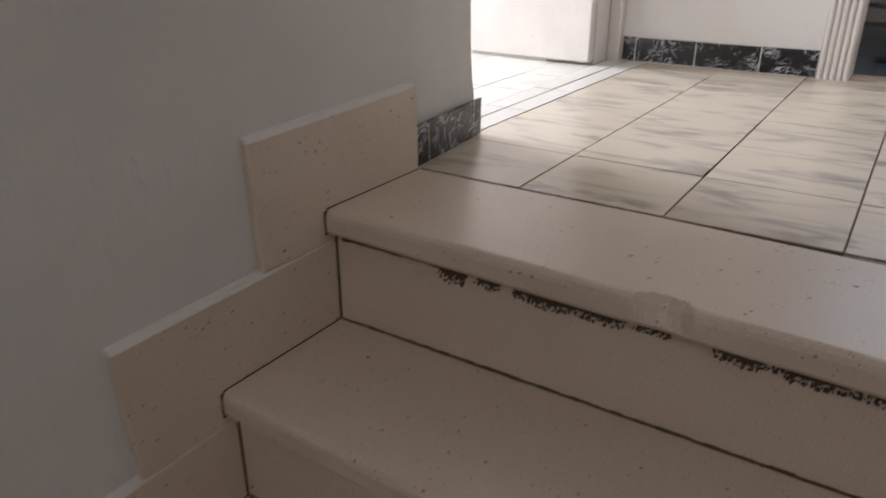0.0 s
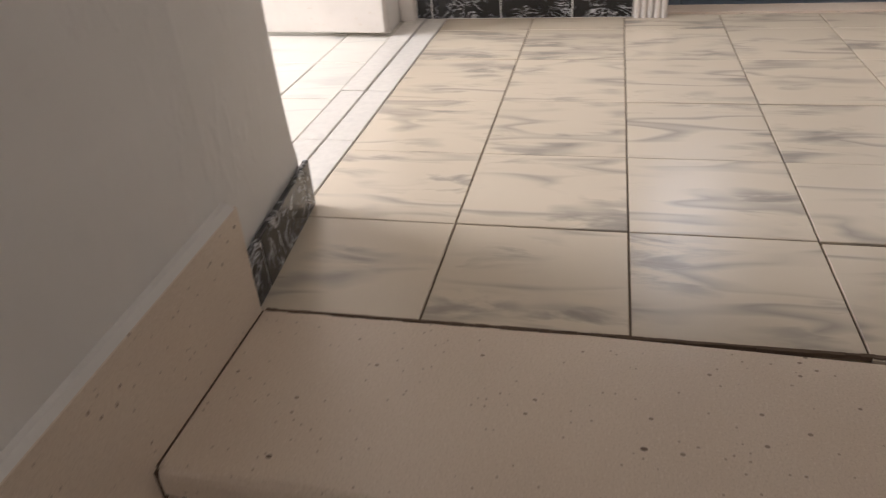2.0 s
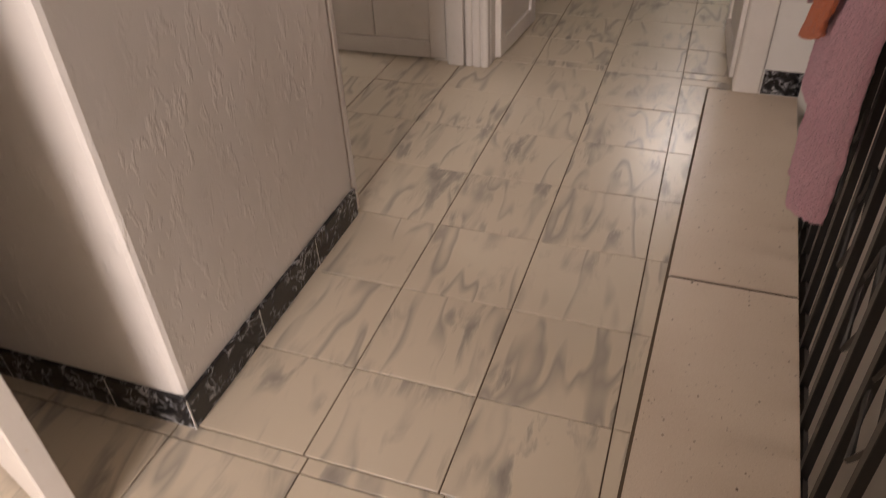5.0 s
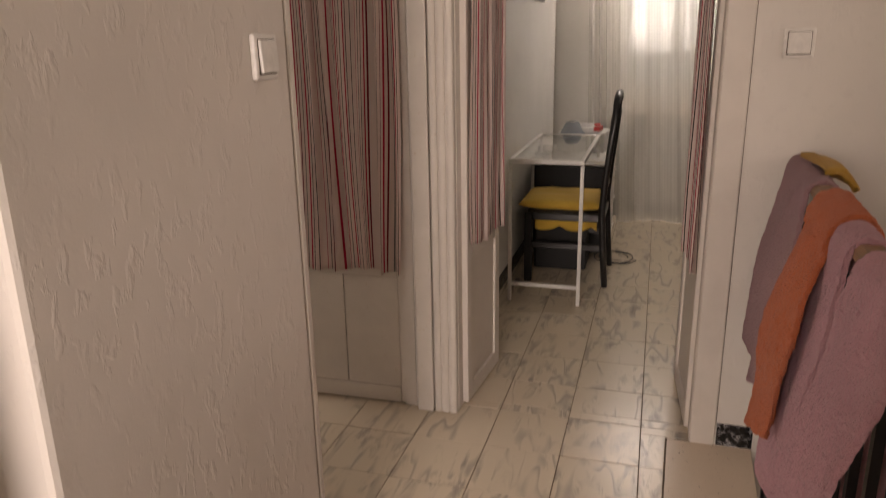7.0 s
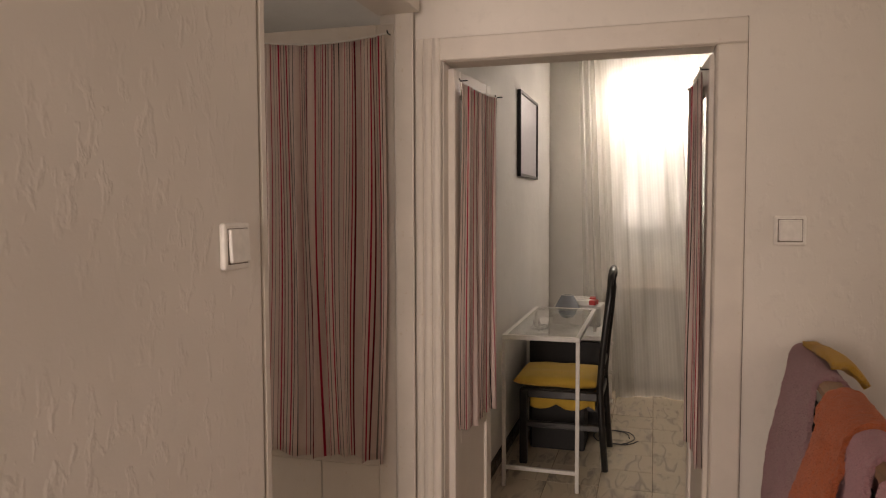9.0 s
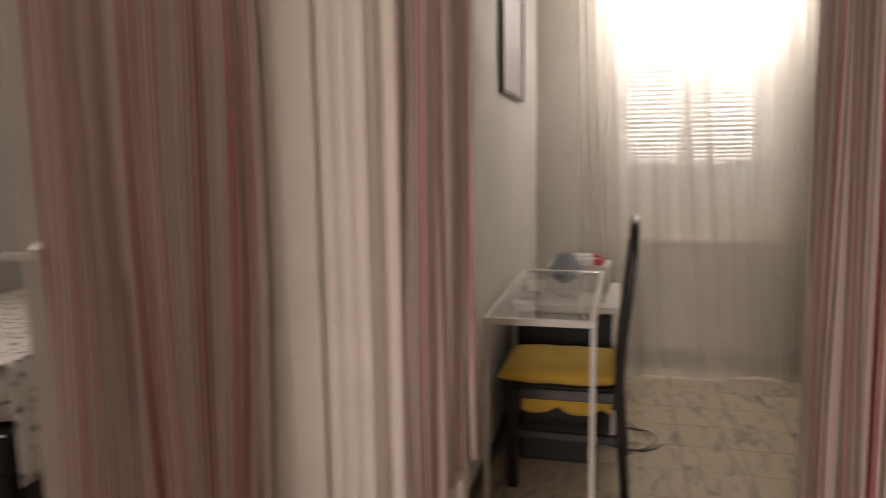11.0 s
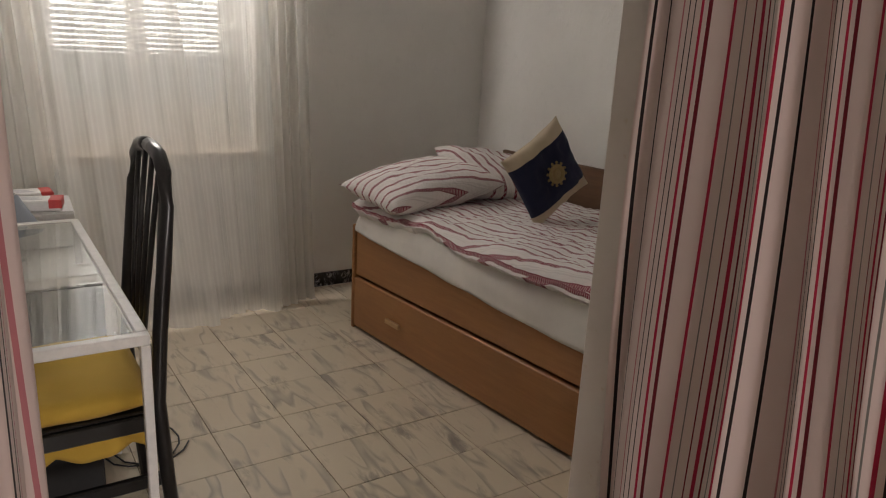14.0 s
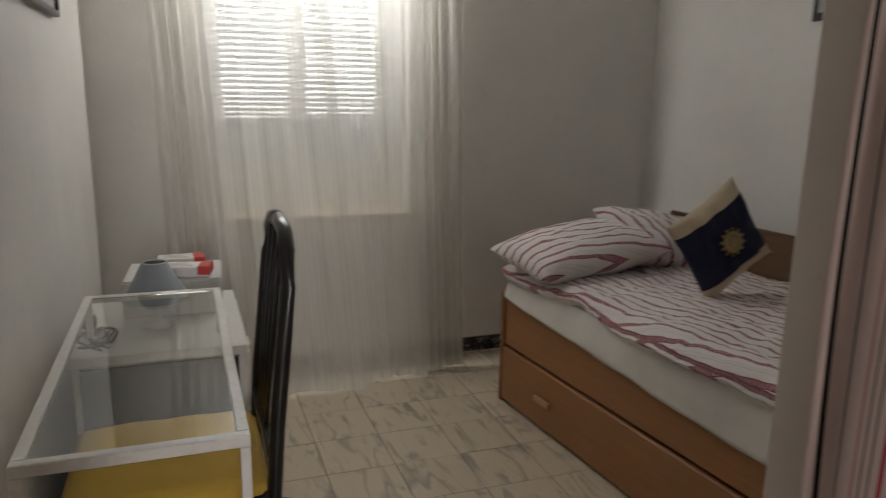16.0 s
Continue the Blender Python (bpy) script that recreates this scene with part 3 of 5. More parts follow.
# stone border along the stairwell, in slabs
border = thing("stone_border", pose(0, 0, 0), "cream terrazzo border slabs along the stairwell edge", "border", kind="structure")
for y0, y1 in ((0.898, 1.955), (1.958, END - 0.003)):
    bm = B()
    pts = [(stone_in(y0), y0), (stone_out(y0), y0), (stone_out(y1), y1), (stone_in(y1), y1)]
    f = bm.faces.new([bm.verts.new((x, y, -0.045)) for x, y in pts])
    ex = bmesh.ops.extrude_face_region(bm, geom=[f])
    bmesh.ops.translate(bm, vec=(0, 0, 0.045), verts=[v for v in ex["geom"] if isinstance(v, bmesh.types.BMVert)])
    bmesh.ops.bevel(bm, geom=list(bm.edges), offset=0.003, segments=2, affect="EDGES")
    part("slab", bm, STONE, border)
bm = B()
for y in (0.8952, 1.9552):
    bx(bm, stone_in(y) + 0.004, stone_out(y) - 0.004, y, y + 0.0026, -0.03, -0.0008)
part("joint", bm, MORTAR, border, "dark mortar joint")
bm = B()
bx(bm, 0.09, 0.255, 0.99, END, -0.35, -0.046)
solid("landing_edge_beam", bm, WALL_SMOOTH, "painted edge of the landing over the stairwell", "beam")
# lower flight and floor at the bottom of the well
bm = B()
bx(bm, 0.1, 3.0, -0.1, END, -2.6, -2.5)
solid("floor_lower", bm, STONE, "cream terrazzo floor at the foot of the stairwell", "floor")
bm = B()
bx(bm, 0.0, 0.1, 0.99, END, -2.6, -0.35)
solid("wall_stairwell_west", bm, WALL_SMOOTH, "white wall under the landing", "wall")


# ---- doorways: frames and trims ----


def moulded(name, length, width, depth, ridges, mat, m, parent=None, label=""):
    """An upright moulding: a board with rounded ridges along it. Local x is across, y out from the wall, z along."""
    bm = B()
    prof = [(0.0, 0.0), (0.0, depth * 0.75)]
    step = width / ridges
    for r in range(ridges):
        for k in range(6):
            a = k / 5 * math.pi
            prof.append((step * r + step * (0.5 - 0.46 * math.cos(a)), depth * (0.62 + 0.38 * math.sin(a))))
    prof += [(width, depth * 0.75), (width, 0.0)]
    lo = [bm.verts.new((x, y, 0)) for x, y in prof]
    hi = [bm.verts.new((x, y, length)) for x, y in prof]
    for k in range(len(prof)):
        q = (k + 1) % len(prof)
        bm.faces.new((lo[k], lo[q], hi[q], hi[k]))
    bm.faces.new(lo[::-1])
    bm.faces.new(hi)
    ob = part(name, bm, mat, parent, label)
    ob.matrix_local = m
    return ob


def mirror_x():
    return Matrix.Diagonal((-1, 1, 1, 1))


# bedroom doorway
fr = thing("door_frame_bedroom", pose(0, END, 0), "white painted wooden door frame with moulded casing", "door frame", kind="structure")
moulded("casing", 1.87, 0.085, 0.022, 3, TRIM, pose(-0.645, -0.001, 0, 0, 0, 180), fr)
boxpart("casing", (0.156, 0.235, -0.014, -0.0005, 0.0, 1.801), TRIM, fr, 0.004)
boxpart("casing", (-0.728, 0.235, -0.016, -0.0005, 1.8015, 1.872), TRIM, fr, 0.004)
boxpart("jamb", (-0.684, -0.642, 0.002, 0.11, 0.0, 1.838), TRIM, fr, 0.003)
boxpart("jamb", (0.155, 0.189, 0.002, 0.11, 0.0, 1.838), TRIM, fr, 0.003)
boxpart("jamb_head", (-0.641, 0.154, 0.002, 0.11, 1.80, 1.838), TRIM, fr, 0.003)

bm = B()
bx(bm, 0.2352, 0.2372, -0.003, -0.0006, 0.08, 1.872)
bx(bm, -0.73, 0.2372, -0.003, -0.0006, 1.8722, 1.8742)
bx(bm, -0.7325, -0.7305, -0.003, -0.0006, 0.0, 1.8742)
part("crack", bm, MORTAR, fr, "thin dark crack round the casing")

# second bedroom doorway
fr2 = thing("door_frame_second_bedroom", pose(CORR, 0, 0), "white painted wooden door frame beside the bedroom door", "door frame", kind="structure")
boxpart("jamb", (-0.072, -0.011, END - 0.03, END - 0.0225, 0.0, 1.984), TRIM, fr2, 0.004)
boxpart("jamb", (-0.128, 0.0, 1.991, 2.012, 0.0, 1.984), TRIM, fr2, 0.003)
boxpart("jamb_head", (-0.128, 0.012, 2.013, END - 0.031, 1.95, 1.984), TRIM, fr2, 0.003)
moulded("casing", 0.93, 0.07, 0.022, 3, TRIM, pose(0.001, 2.012, 1.99, -90, 0, -90) @ pose(0, 0, 0, 0, 0, 0), fr2)

# bathroom doorway
fr3 = thing("door_frame_bathroom", pose(-1.415, 0, 0), "white reeded door casing of the bathroom doorway", "door frame", kind="structure")
moulded("casing", 1.99, 0.088, 0.024, 5, DOORPAINT, pose(0.001, 0.612, 0, 0, 0, -90), fr3)
boxpart("jamb", (-0.105, 0.0, 0.551, 0.612, 0.0, 1.949), DOORPAINT, fr3, 0.003)
boxpart("jamb", (-0.105, 0.0, 1.239, 1.262, 0.0, 1.949), DOORPAINT, fr3, 0.003)
boxpart("threshold", (-0.105, -0.02, 0.613, 1.238, -0.004, 0.004), STONE, fr3, 0.001)

# side room doorway
fr4 = thing("door_frame_side_room", pose(0, 0, 0), "white painted frame of the side room doorway", "door frame", kind="structure")
boxpart("jamb", (-1.414, -1.372, -0.13, -0.088, 0.0, 2.019), DOORPAINT, fr4, 0.004)
boxpart("jamb_head", (-1.371, -0.287, -0.12, 0.028, 1.985, 2.019), DOORPAINT, fr4, 0.004)
thr = thing("threshold_strip", pose(0, 0, 0), "pale stone threshold strips in the side room doorway", "threshold", kind="structure")
for a, b in ((-0.118, -0.062), (-0.059, -0.001)):
    for x0, x1 in ((-1.412, -0.80), (-0.797, -0.53), (-0.527, -0.29)):
        boxpart("strip", (x0, x1, a, b, -0.02, 0.002 + random.uniform(-0.001, 0.001)), PALE, thr, 0.0015)

# ---- skirting tiles ----


def skirting(name, start, end, out, height=0.078, length=0.2, parent_label="black marble skirting tiles", first=0.0):
    """Black marble tiles along the foot of a wall, from start to end, standing proud of it by 9 mm towards out."""
    a, b = Vector((*start, 0)), Vector((*end, 0))
    d, n = (b - a).normalized(), Vector((*out, 0))
    root = thing(name, pose(0, 0, 0), parent_label, "skirting", kind="structure")
    total, pos, i = (b - a).length, 0.0, 0
    while pos < total - 0.004:
        ln = min(first if i == 0 and first else length, total - pos)
        bm = B()
        bx(bm, 0.0012, ln - 0.0012, 0, 0.009, 0.001, height + random.uniform(-0.001, 0.001), 0.0012)
        ob = part("skirting_tile", bm, BLACKM, root)
        ang = math.atan2(d.y, d.x)
        m = Matrix.Translation(a + d * pos) @ Matrix.Rotation(ang, 4, "Z")
        if (Matrix.Rotation(ang, 4, "Z") @ Vector((0, 1, 0))).dot(n) < 0:
            m = m @ Matrix.Translation((ln, 0, 0)) @ Matrix.Rotation(math.pi, 4, "Z")
        ob.matrix_local = m
        pos += ln
        i += 1
    bm = B()
    q = [a, b, b + n * 0.008, a + n * 0.008]
    f = bm.faces.new([bm.verts.new(v) for v in q])
    ex = bmesh.ops.extrude_face_region(bm, geom=[f])
    bmesh.ops.translate(bm, vec=(0, 0, height - 0.003), verts=[v for v in ex["geom"] if isinstance(v, bmesh.types.BMVert)])
    part("grout_bed", bm, PLASTIC, root)
    return root


skirting("baseboard_stair_wall", (0.0, 0.034), (-0.278, 0.006), (0.1, 0.995), first=0.045)
skirting("baseboard_far_wall", (-1.415, -0.087), (-1.415, 0.522), (1, 0), first=0.045)
skirting("baseboard_recess", (-1.39, 1.285), (-0.712, 1.285), (0, -1), length=0.25)
skirting("baseboard_corridor", (CORR, 1.279), (CORR, 1.985), (1, 0), length=0.245)
skirting("baseboard_end_wall", (0.238, END), (0.352, END), (0, -1))
skirting("baseboard_bedroom_left", (-0.775, 3.1), (-0.775, 6.26), (1, 0), length=0.33)
skirting("baseboard_bedroom_window", (-0.76, 6.27), (1.94, 6.27), (0, -1), length=0.33)

# ---- door leaves ----


def knuckle(parent, p, mat=TRIM):
    bm = B()
    for k in range(3):
        lathe(bm, [(0.001, 0.026 * k), (0.0065, 0.026 * k + 0.001), (0.0065, 0.026 * k + 0.024), (0.001, 0.026 * k + 0.025)], 10)
    ob = part("hinge", bm, mat, parent, "painted steel hinge", True)
    ob.matrix_local = pose(*p)


def curtain(parent, width, zt, zb, y, x0=0.0, folds=9, depth=0.018, sag=0.03, seed=0.0, gather=1.5, flare=0.0):
    """A gathered curtain in front of a leaf, hung from a string; local x along the leaf, y out of it."""
    bm = B()
    rnd = random.Random(int(seed * 100) + 7)
    ph = [rnd.uniform(0, 6.3) for _ in range(6)]

    def place(u, v):
        top = zt - sag * 4 * u * (1 - u)
        z = top + (zb - top) * v + (0.008 * math.sin(9 * u + ph[0]) + 0.004 * math.sin(31 * u)) * v
        amp = depth * (0.4 + 0.8 * min(1, v * 1.3)) * (0.62 + 0.5 * math.sin(2.3 * u * 6 + ph[4] + 1.2 * v))
        q = u * folds * math.tau + 0.9 * math.sin(u * 11 + ph[1]) + 0.9 * math.sin(v * 2.6 + u * 5 + ph[2]) * v
        pinch = 0.003 * math.sin(u * folds * 3.7 * math.tau) * max(0.0, 1 - v * 7)
        lean = 0.016 * math.sin(v * 3.4 + u * 8 + ph[3]) * v
        x = x0 + width * u + lean + 0.55 * amp * math.cos(q) * min(1, v * 2) - flare * v * (1 - u) ** 0.7
        return (x, y + amp * math.sin(q) + 0.3 * amp * math.sin(2.3 * q + ph[5]) + pinch + (0.0 if flare else 0.008 * v), z)

    sheet_mesh(bm, folds * 22, 30, place, lambda u, v: (u * (width + 0.5 * flare) * gather + seed * 0.37, v))
    ob = part("curtain", bm, STRIPED, parent, "red, black and white striped cotton curtain")
    s = ob.modifiers.new("thickness", "SOLIDIFY")
    s.thickness = 0.0012
    bm = B()
    tube(bm, [(x0 - 0.012 + (width + 0.02) * k / 12, y + 0.002, zt + 0.004 - sag * 4 * (k / 12) * (1 - k / 12)) for k in range(13)], 0.003, 6)
    part("curtain_string", bm, WHITEMETAL, parent, "thin curtain string on hooks", True)
    for xx in (x0 - 0.012, x0 + width + 0.008):
        bm = B()
        tube(bm, [(xx, y - 0.02, zt + 0.004), (xx, y + 0.004, zt + 0.004), (xx, y + 0.008, zt + 0.012)], 0.0025, 6)
        part("hook", bm, BLACKMETAL, parent)


def glazed_leaf(name, m, w, h, panel_top, side, curt, label, stile=0.055, split=None, group="", folds=7, depth=0.016, sag=0.01, flare=0.0):
    """A half-glazed leaf with a curtain on one face. Local x runs from the hinge, z up; side is the face (+1 or -1) that wears the curtain."""
    root = thing(name, m, label, "door", group, "structure")
    t = 0.017
    boxpart("stile", (0.0, stile, -t, t, 0.008, h), DOORPAINT, root, 0.003)
    boxpart("stile", (w - stile, w, -t, t, 0.008, h), DOORPAINT, root, 0.003)
    boxpart("rail", (stile + 0.0005, w - stile - 0.0005, -t, t, h - 0.08, h), DOORPAINT, root, 0.003)
    boxpart("rail", (stile + 0.0005, w - stile - 0.0005, -t, t, panel_top, panel_top + 0.05), DOORPAINT, root, 0.003)
    boxpart("rail", (stile + 0.0005, w - stile - 0.0005, -t, t, 0.008, 0.07), DOORPAINT, root, 0.003)
    if split:
        boxpart("panel", (stile + 0.0005, split - 0.0015, -0.012, 0.012, 0.071, panel_top - 0.001), DOORPAINT, root, 0.002)
        boxpart("panel", (split + 0.0015, w - stile - 0.0005, -0.012, 0.012, 0.071, panel_top - 0.001), DOORPAINT, root, 0.002)
    else:
        boxpart("panel", (stile + 0.0005, w - stile - 0.0005, -0.008, 0.008, 0.071, panel_top - 0.001), DOORPAINT, root, 0.002)
    g = boxpart("pane", (stile + 0.0005, w - stile - 0.0005, -0.002, 0.002, panel_top + 0.051, h - 0.081), GLASS, root)
    g.visible_shadow = False
    for z in (0.22, h * 0.5, h - 0.3):
        knuckle(root, (-0.004, -side * 0.012, z))
    x0, x1, zt, zb = curt
    if side > 0:
        curtain(root, x1 - x0, zt, zb, t + depth * 1.35 + 0.004, x0, folds, depth, sag, seed=w + h, flare=flare)
    else:
        curtain(root, x1 - x0, zt, zb, -t - depth * 1.35 - 0.010, x0, folds, depth, sag, seed=w, flare=flare)
    return root


def handle(parent, x, z, side):
    bm = B()
    lathe(bm, [(0.001, 0.0), (0.024, 0.0), (0.024, 0.004), (0.01, 0.008), (0.009, 0.04), (0.001, 0.041)], 16)
    ob = part("handle_rose", bm, WHITEMETAL, parent, "pale metal rose", True)
    ob.matrix_local = pose(x, side * 0.017, z, -90 * side, 0, 0)
    bm = B()
    tube(bm, [(x, side * 0.05, z), (x + 0.04, side * 0.056, z), (x + 0.11, side * 0.055, z - 0.004)], [0.009, 0.009, 0.007], 10)
    part("door_handle", bm, WHITEMETAL, parent, "pale metal lever handle", True)


# left and right leaves of the bedroom's double door, both open into the room
glazed_leaf("door_bedroom_left", pose(-0.638, END + 0.055, 0, 0, 0, 85), 0.385, 1.79, 0.56, -1, (0.012, 0.372, 1.745, 0.61),
            "white half-glazed door leaf with striped curtain, open", group="bedroom double door", folds=5, depth=0.011, sag=0.008)
glazed_leaf("door_bedroom_right", pose(0.158, END + 0.075, 0, 0, 0, 93.5), 0.435, 1.79, 0.56, 1, (0.02, 0.37, 1.745, 0.58),
            "white half-glazed door leaf with long striped curtain, open", group="bedroom double door", folds=5, depth=0.010, flare=0.085)
dA = glazed_leaf("door_second_bedroom", pose(-0.804, END + 0.012, 0, 0, 0, 181), 0.525, 1.93, 0.50, 1, (0.022, 0.455, 1.89, 0.53),
                 "white door with glass upper half behind striped curtain, open", stile=0.06, split=0.27, folds=7, depth=0.015, sag=0.018)
handle(dA, 0.475, 1.11, 1)

# bathroom leaf, plain, swung out on to the landing
leaf = thing("door_bathroom", pose(-1.40, 1.262, 0, 0, 0, math.degrees(math.atan2(1.04 - 1.262, -0.757 + 1.40))), "white painted flush bathroom door standing open", "door", kind="structure")
L = 0.672
boxpart("door_panel", (0.0, L, -0.018, 0.018, 0.012, 1.93), DOORPAINT, leaf, 0.003)
boxpart("edge_strip", (L + 0.0005, L + 0.004, -0.0165, 0.0165, 0.014, 1.928), TRIM, leaf, 0.001)
for z in (0.25, 1.6):
    knuckle(leaf, (-0.005, 0.012, z))
handle(leaf, L - 0.16, 1.0, -1)
# side room leaf
leaf = thing("door_side_room", pose(-1.235, -0.13, 0, 0, 0, -93), "white painted flush door open into the side room", "door", kind="structure")
boxpart("door_panel", (0.0, 0.64, -0.018, 0.018, 0.012, 1.97), DOORPAINT, leaf, 0.003)
for z in (0.2, 1.7):
    knuckle(leaf, (-0.005, 0.012, z))
wall("wall_side_room_return", [(-1.414, -1.262, -0.30, -0.131, -0.006, TOP)], WALL_SMOOTH, "narrow white return behind the open door")

# ---- light switches ----


def switch(m, label):
    root = thing("light_switch", m, label, "switch", "light switches")
    bm = B()
    bx(bm, -0.041, 0.041, 0, 0.012, -0.041, 0.041, 0.005, 2)
    part("plate", bm, PLASTIC, root)
    # Shade round the rocker, put in as a dark inset so the outline shows.
    boxpart("groove", (-0.0315, 0.0315, 0.0115, 0.0124, -0.0315, 0.0315), SHADOWGAP, root, 0, "grey inset coloured as the shade in the rocker's gap")
    bm = B()
    bx(bm, -0.0295, 0.0295, 0.0118, 0.019, -0.0295, 0.0295, 0.003, 2)
    ob = part("rocker", bm, PLASTIC, root)
    ob.matrix_local = pose(0, 0, 0, 2.5, 0, 0)


switch(pose(0.352, END - 0.0005, 1.283, 0, 0, 180), "cream plastic rocker light switch on the end wall")
switch(pose(CORR + 0.0005, 1.885, 1.285, 0, 0, -90), "cream plastic rocker light switch near the doorway")

# ---- railing and towels ----
rail = thing("stair_railing", pose(0, 0, 0), "black iron stair railing with brown wooden handrail", "railing")


def railx(y):
    return 0.345 + 0.05 * (y - 2.0)


y0r = 1.08
bm = B()
n = 24
sec = [(-0.026, 0.0), (-0.026, 0.014), (-0.016, 0.024), (0.016, 0.024), (0.026, 0.014), (0.026, 0.0), (0.018, -0.008), (-0.018, -0.008)]
ring = []
for y in (y0r - 0.04, END - 0.004):
    ring.append([bm.verts.new((railx(y) + a, y, 0.945 + b)) for a, b in sec])
for k in range(len(sec)):
    q = (k + 1) % len(sec)
    bm.faces.new((ring[0][k], ring[0][q], ring[1][q], ring[1][k]))
bm.faces.new(ring[0])
bm.faces.new(ring[1][::-1])
part("handrail", bm, RAILWOOD, rail, "brown varnished wooden handrail")


def bar(x, y, z0, z1, r, name):
    bm = B()
    bx(bm, -r, r, -r, r, z0, z1, 0.001)
    ob = part(name, bm, BLACKMETAL, rail)
    ob.matrix_local = pose(x, y, 0, 0, 0, 3)


for z in (0.86, -0.06):
    bm = B()
    tube(bm, [(railx(y0r), y0r, z), (railx(END), END - 0.004, z)], 0.011, 4)
    part("flat_bar", bm, BLACKMETAL, rail)
yy, k = y0r + 0.02, 0
while yy < END - 0.05:
    bar(railx(yy), yy, -0.19, 0.86, 0.008, "baluster")
    if k % 2 == 0:
        bm = B()
        tube(bm, [(railx(yy), yy, 0.30), (railx(yy) - 0.0, yy + 0.055, 0.40), (railx(yy + 0.11), yy + 0.11, 0.30), (railx(yy), yy + 0.055, 0.2), (railx(yy), yy, 0.30)], 0.006, 4)
        part("ornament", bm, BLACKMETAL, rail)
    yy += 0.11
    k += 1
bar(railx(y0r) - 0.0, y0r, -0.2, 0.95, 0.017, "newel_post")


def towel(y0, y1, zin, zout, mat, label, bulge=0.05, lift=0.0, seed=1.0, skew=0.0, taper=0.0, slant=0.0):
    """A thick towel over the handrail: its near face hangs to zin, its far face to zout."""
    bm = B()
    z_top = 0.974 + lift
    rr = 0.034 + lift

    def place(u, v):
        s = v * 2 - 1
        far = s > 0
        drop = (z_top - rr) - (zout if far else zin + slant * (1 - u) ** 1.5)
        a = abs(s)
        y = y0 + (y1 - y0) * u
        if a < 0.14:
            ang = s / 0.14 * math.pi / 2
            x, z = rr * math.sin(ang), z_top - rr + rr * math.cos(ang)
        else:
            q = (a - 0.14) / 0.86
            z = z_top - rr - drop * q
            fold = 0.018 * math.sin(u * 8.5 + seed * 3 + q * 1.5) * q + 0.02 * noise.noise((u * 2.4 + seed * 9, q * 2.6, seed))
            x = (1 if far else -1) * (rr + bulge * math.sin(min(q * 1.9, 1.57)) + fold * (1 if q > 0.05 else 0))
            y += skew * q + (taper * q * (0.5 - u) if not far else 0)
            z += 0.03 * q * math.sin(u * 4 + seed * 2)
        z += 0.004 * noise.noise((u * 30, v * 40, seed))
        pile = 0.0035 * noise.noise((u * 70 + 3, v * 210, seed)) + 0.003 * noise.noise((u * 22 + 3, v * 50, seed))
        return (railx(y) + x + pile, y + 0.002 * noise.noise((u * 60, v * 190, seed + 4)), z)

    sheet_mesh(bm, 64, 190, place)
    ob = new("towel", mesh_of("towel", bm, mat, True))
    tagged(ob, label, "towel", "towels over the railing")
    s = ob.modifiers.new("pile", "SOLIDIFY")
    s.thickness, s.offset = 0.011, 0
    b = ob.modifiers.new("round", "BEVEL")
    b.width, b.segments, b.limit_method = 0.004, 2, "ANGLE"


towel(2.50, 2.915, 0.40, 0.55, MAUVE, "mauve terry towel hanging over the wooden handrail", 0.05, 0.0, 1.3, -0.01, 0.0, 0.03)
towel(1.975, 2.385, 0.29, 0.4, PINK, "pink terry towel under the orange towel", 0.045, 0.0, 2.1, 0.02, 0.0, 0.0)
towel(2.11, 2.365, 0.44, 0.5, ORANGE, "bright orange terry towel over the handrail", 0.064, 0.009, 3.7, 0.0, -0.03, 0.05)
towel(1.60, 1.905, 0.36, 0.3, PINK, "large thick pink terry towel over the handrail", 0.08, 0.0, 5.2, -0.02, 0.06, 0.08)
bm = B()
sheet_mesh(bm, 30, 14, lambda u, v: (railx(2.7) + 0.010 + 0.085 * (v - 0.1) + 0.004 * math.sin(u * 11), 2.56 + 0.31 * u + 0.02 * v, 0.998 + 0.008 * math.sin(u * 5) - 0.11 * max(0, v - 0.4) ** 1.4), None)
ob = solid("cloth", bm, GOLDTERRY, "mustard yellow terry cloth lying on the towels", "cloth", "", True)
ob["kind"] = "thing"
s = ob.modifiers.new("pile", "SOLIDIFY")
s.thickness = 0.016

# ---- bedroom: desk ----
desk = thing("desk", pose(-0.70, 4.13, 0), "white steel desk with clear glass top against the wall", "desk")
W_, L_ = 0.368, 1.0
bm = B()
for d in ((0, W_, 0, 0.022), (0, W_, L_ - 0.022, L_), (0, 0.022, 0.0225, L_ - 0.0225), (W_ - 0.022, W_, 0.0225, L_ - 0.0225)):
    bx(bm, *d, 0.718, 0.74, 0.002)
part("top_frame", bm, WHITEMETAL, desk)
boxpart("glass_top", (0.0225, W_ - 0.0225, 0.0225, L_ - 0.0225, 0.731, 0.737), GLASS, desk, 0, "clear tempered glass")
for x in (0, W_ - 0.018):
    for y in (0, L_ - 0.018):
        boxpart("leg", (x, x + 0.018, y, y + 0.018, 0.0, 0.7175), WHITEMETAL, desk, 0.002)
for y in (0, L_ - 0.018):
    boxpart("stretcher", (0.0185, W_ - 0.0185, y, y + 0.018, 0.085, 0.103), WHITEMETAL, desk, 0.002)

# ---- bedroom: chair ----
chair = thing("dining_chair", pose(-0.262, 4.66, 0, 0, 0, 0), "black lacquered high-backed chair with yellow seat cushion", "chair")
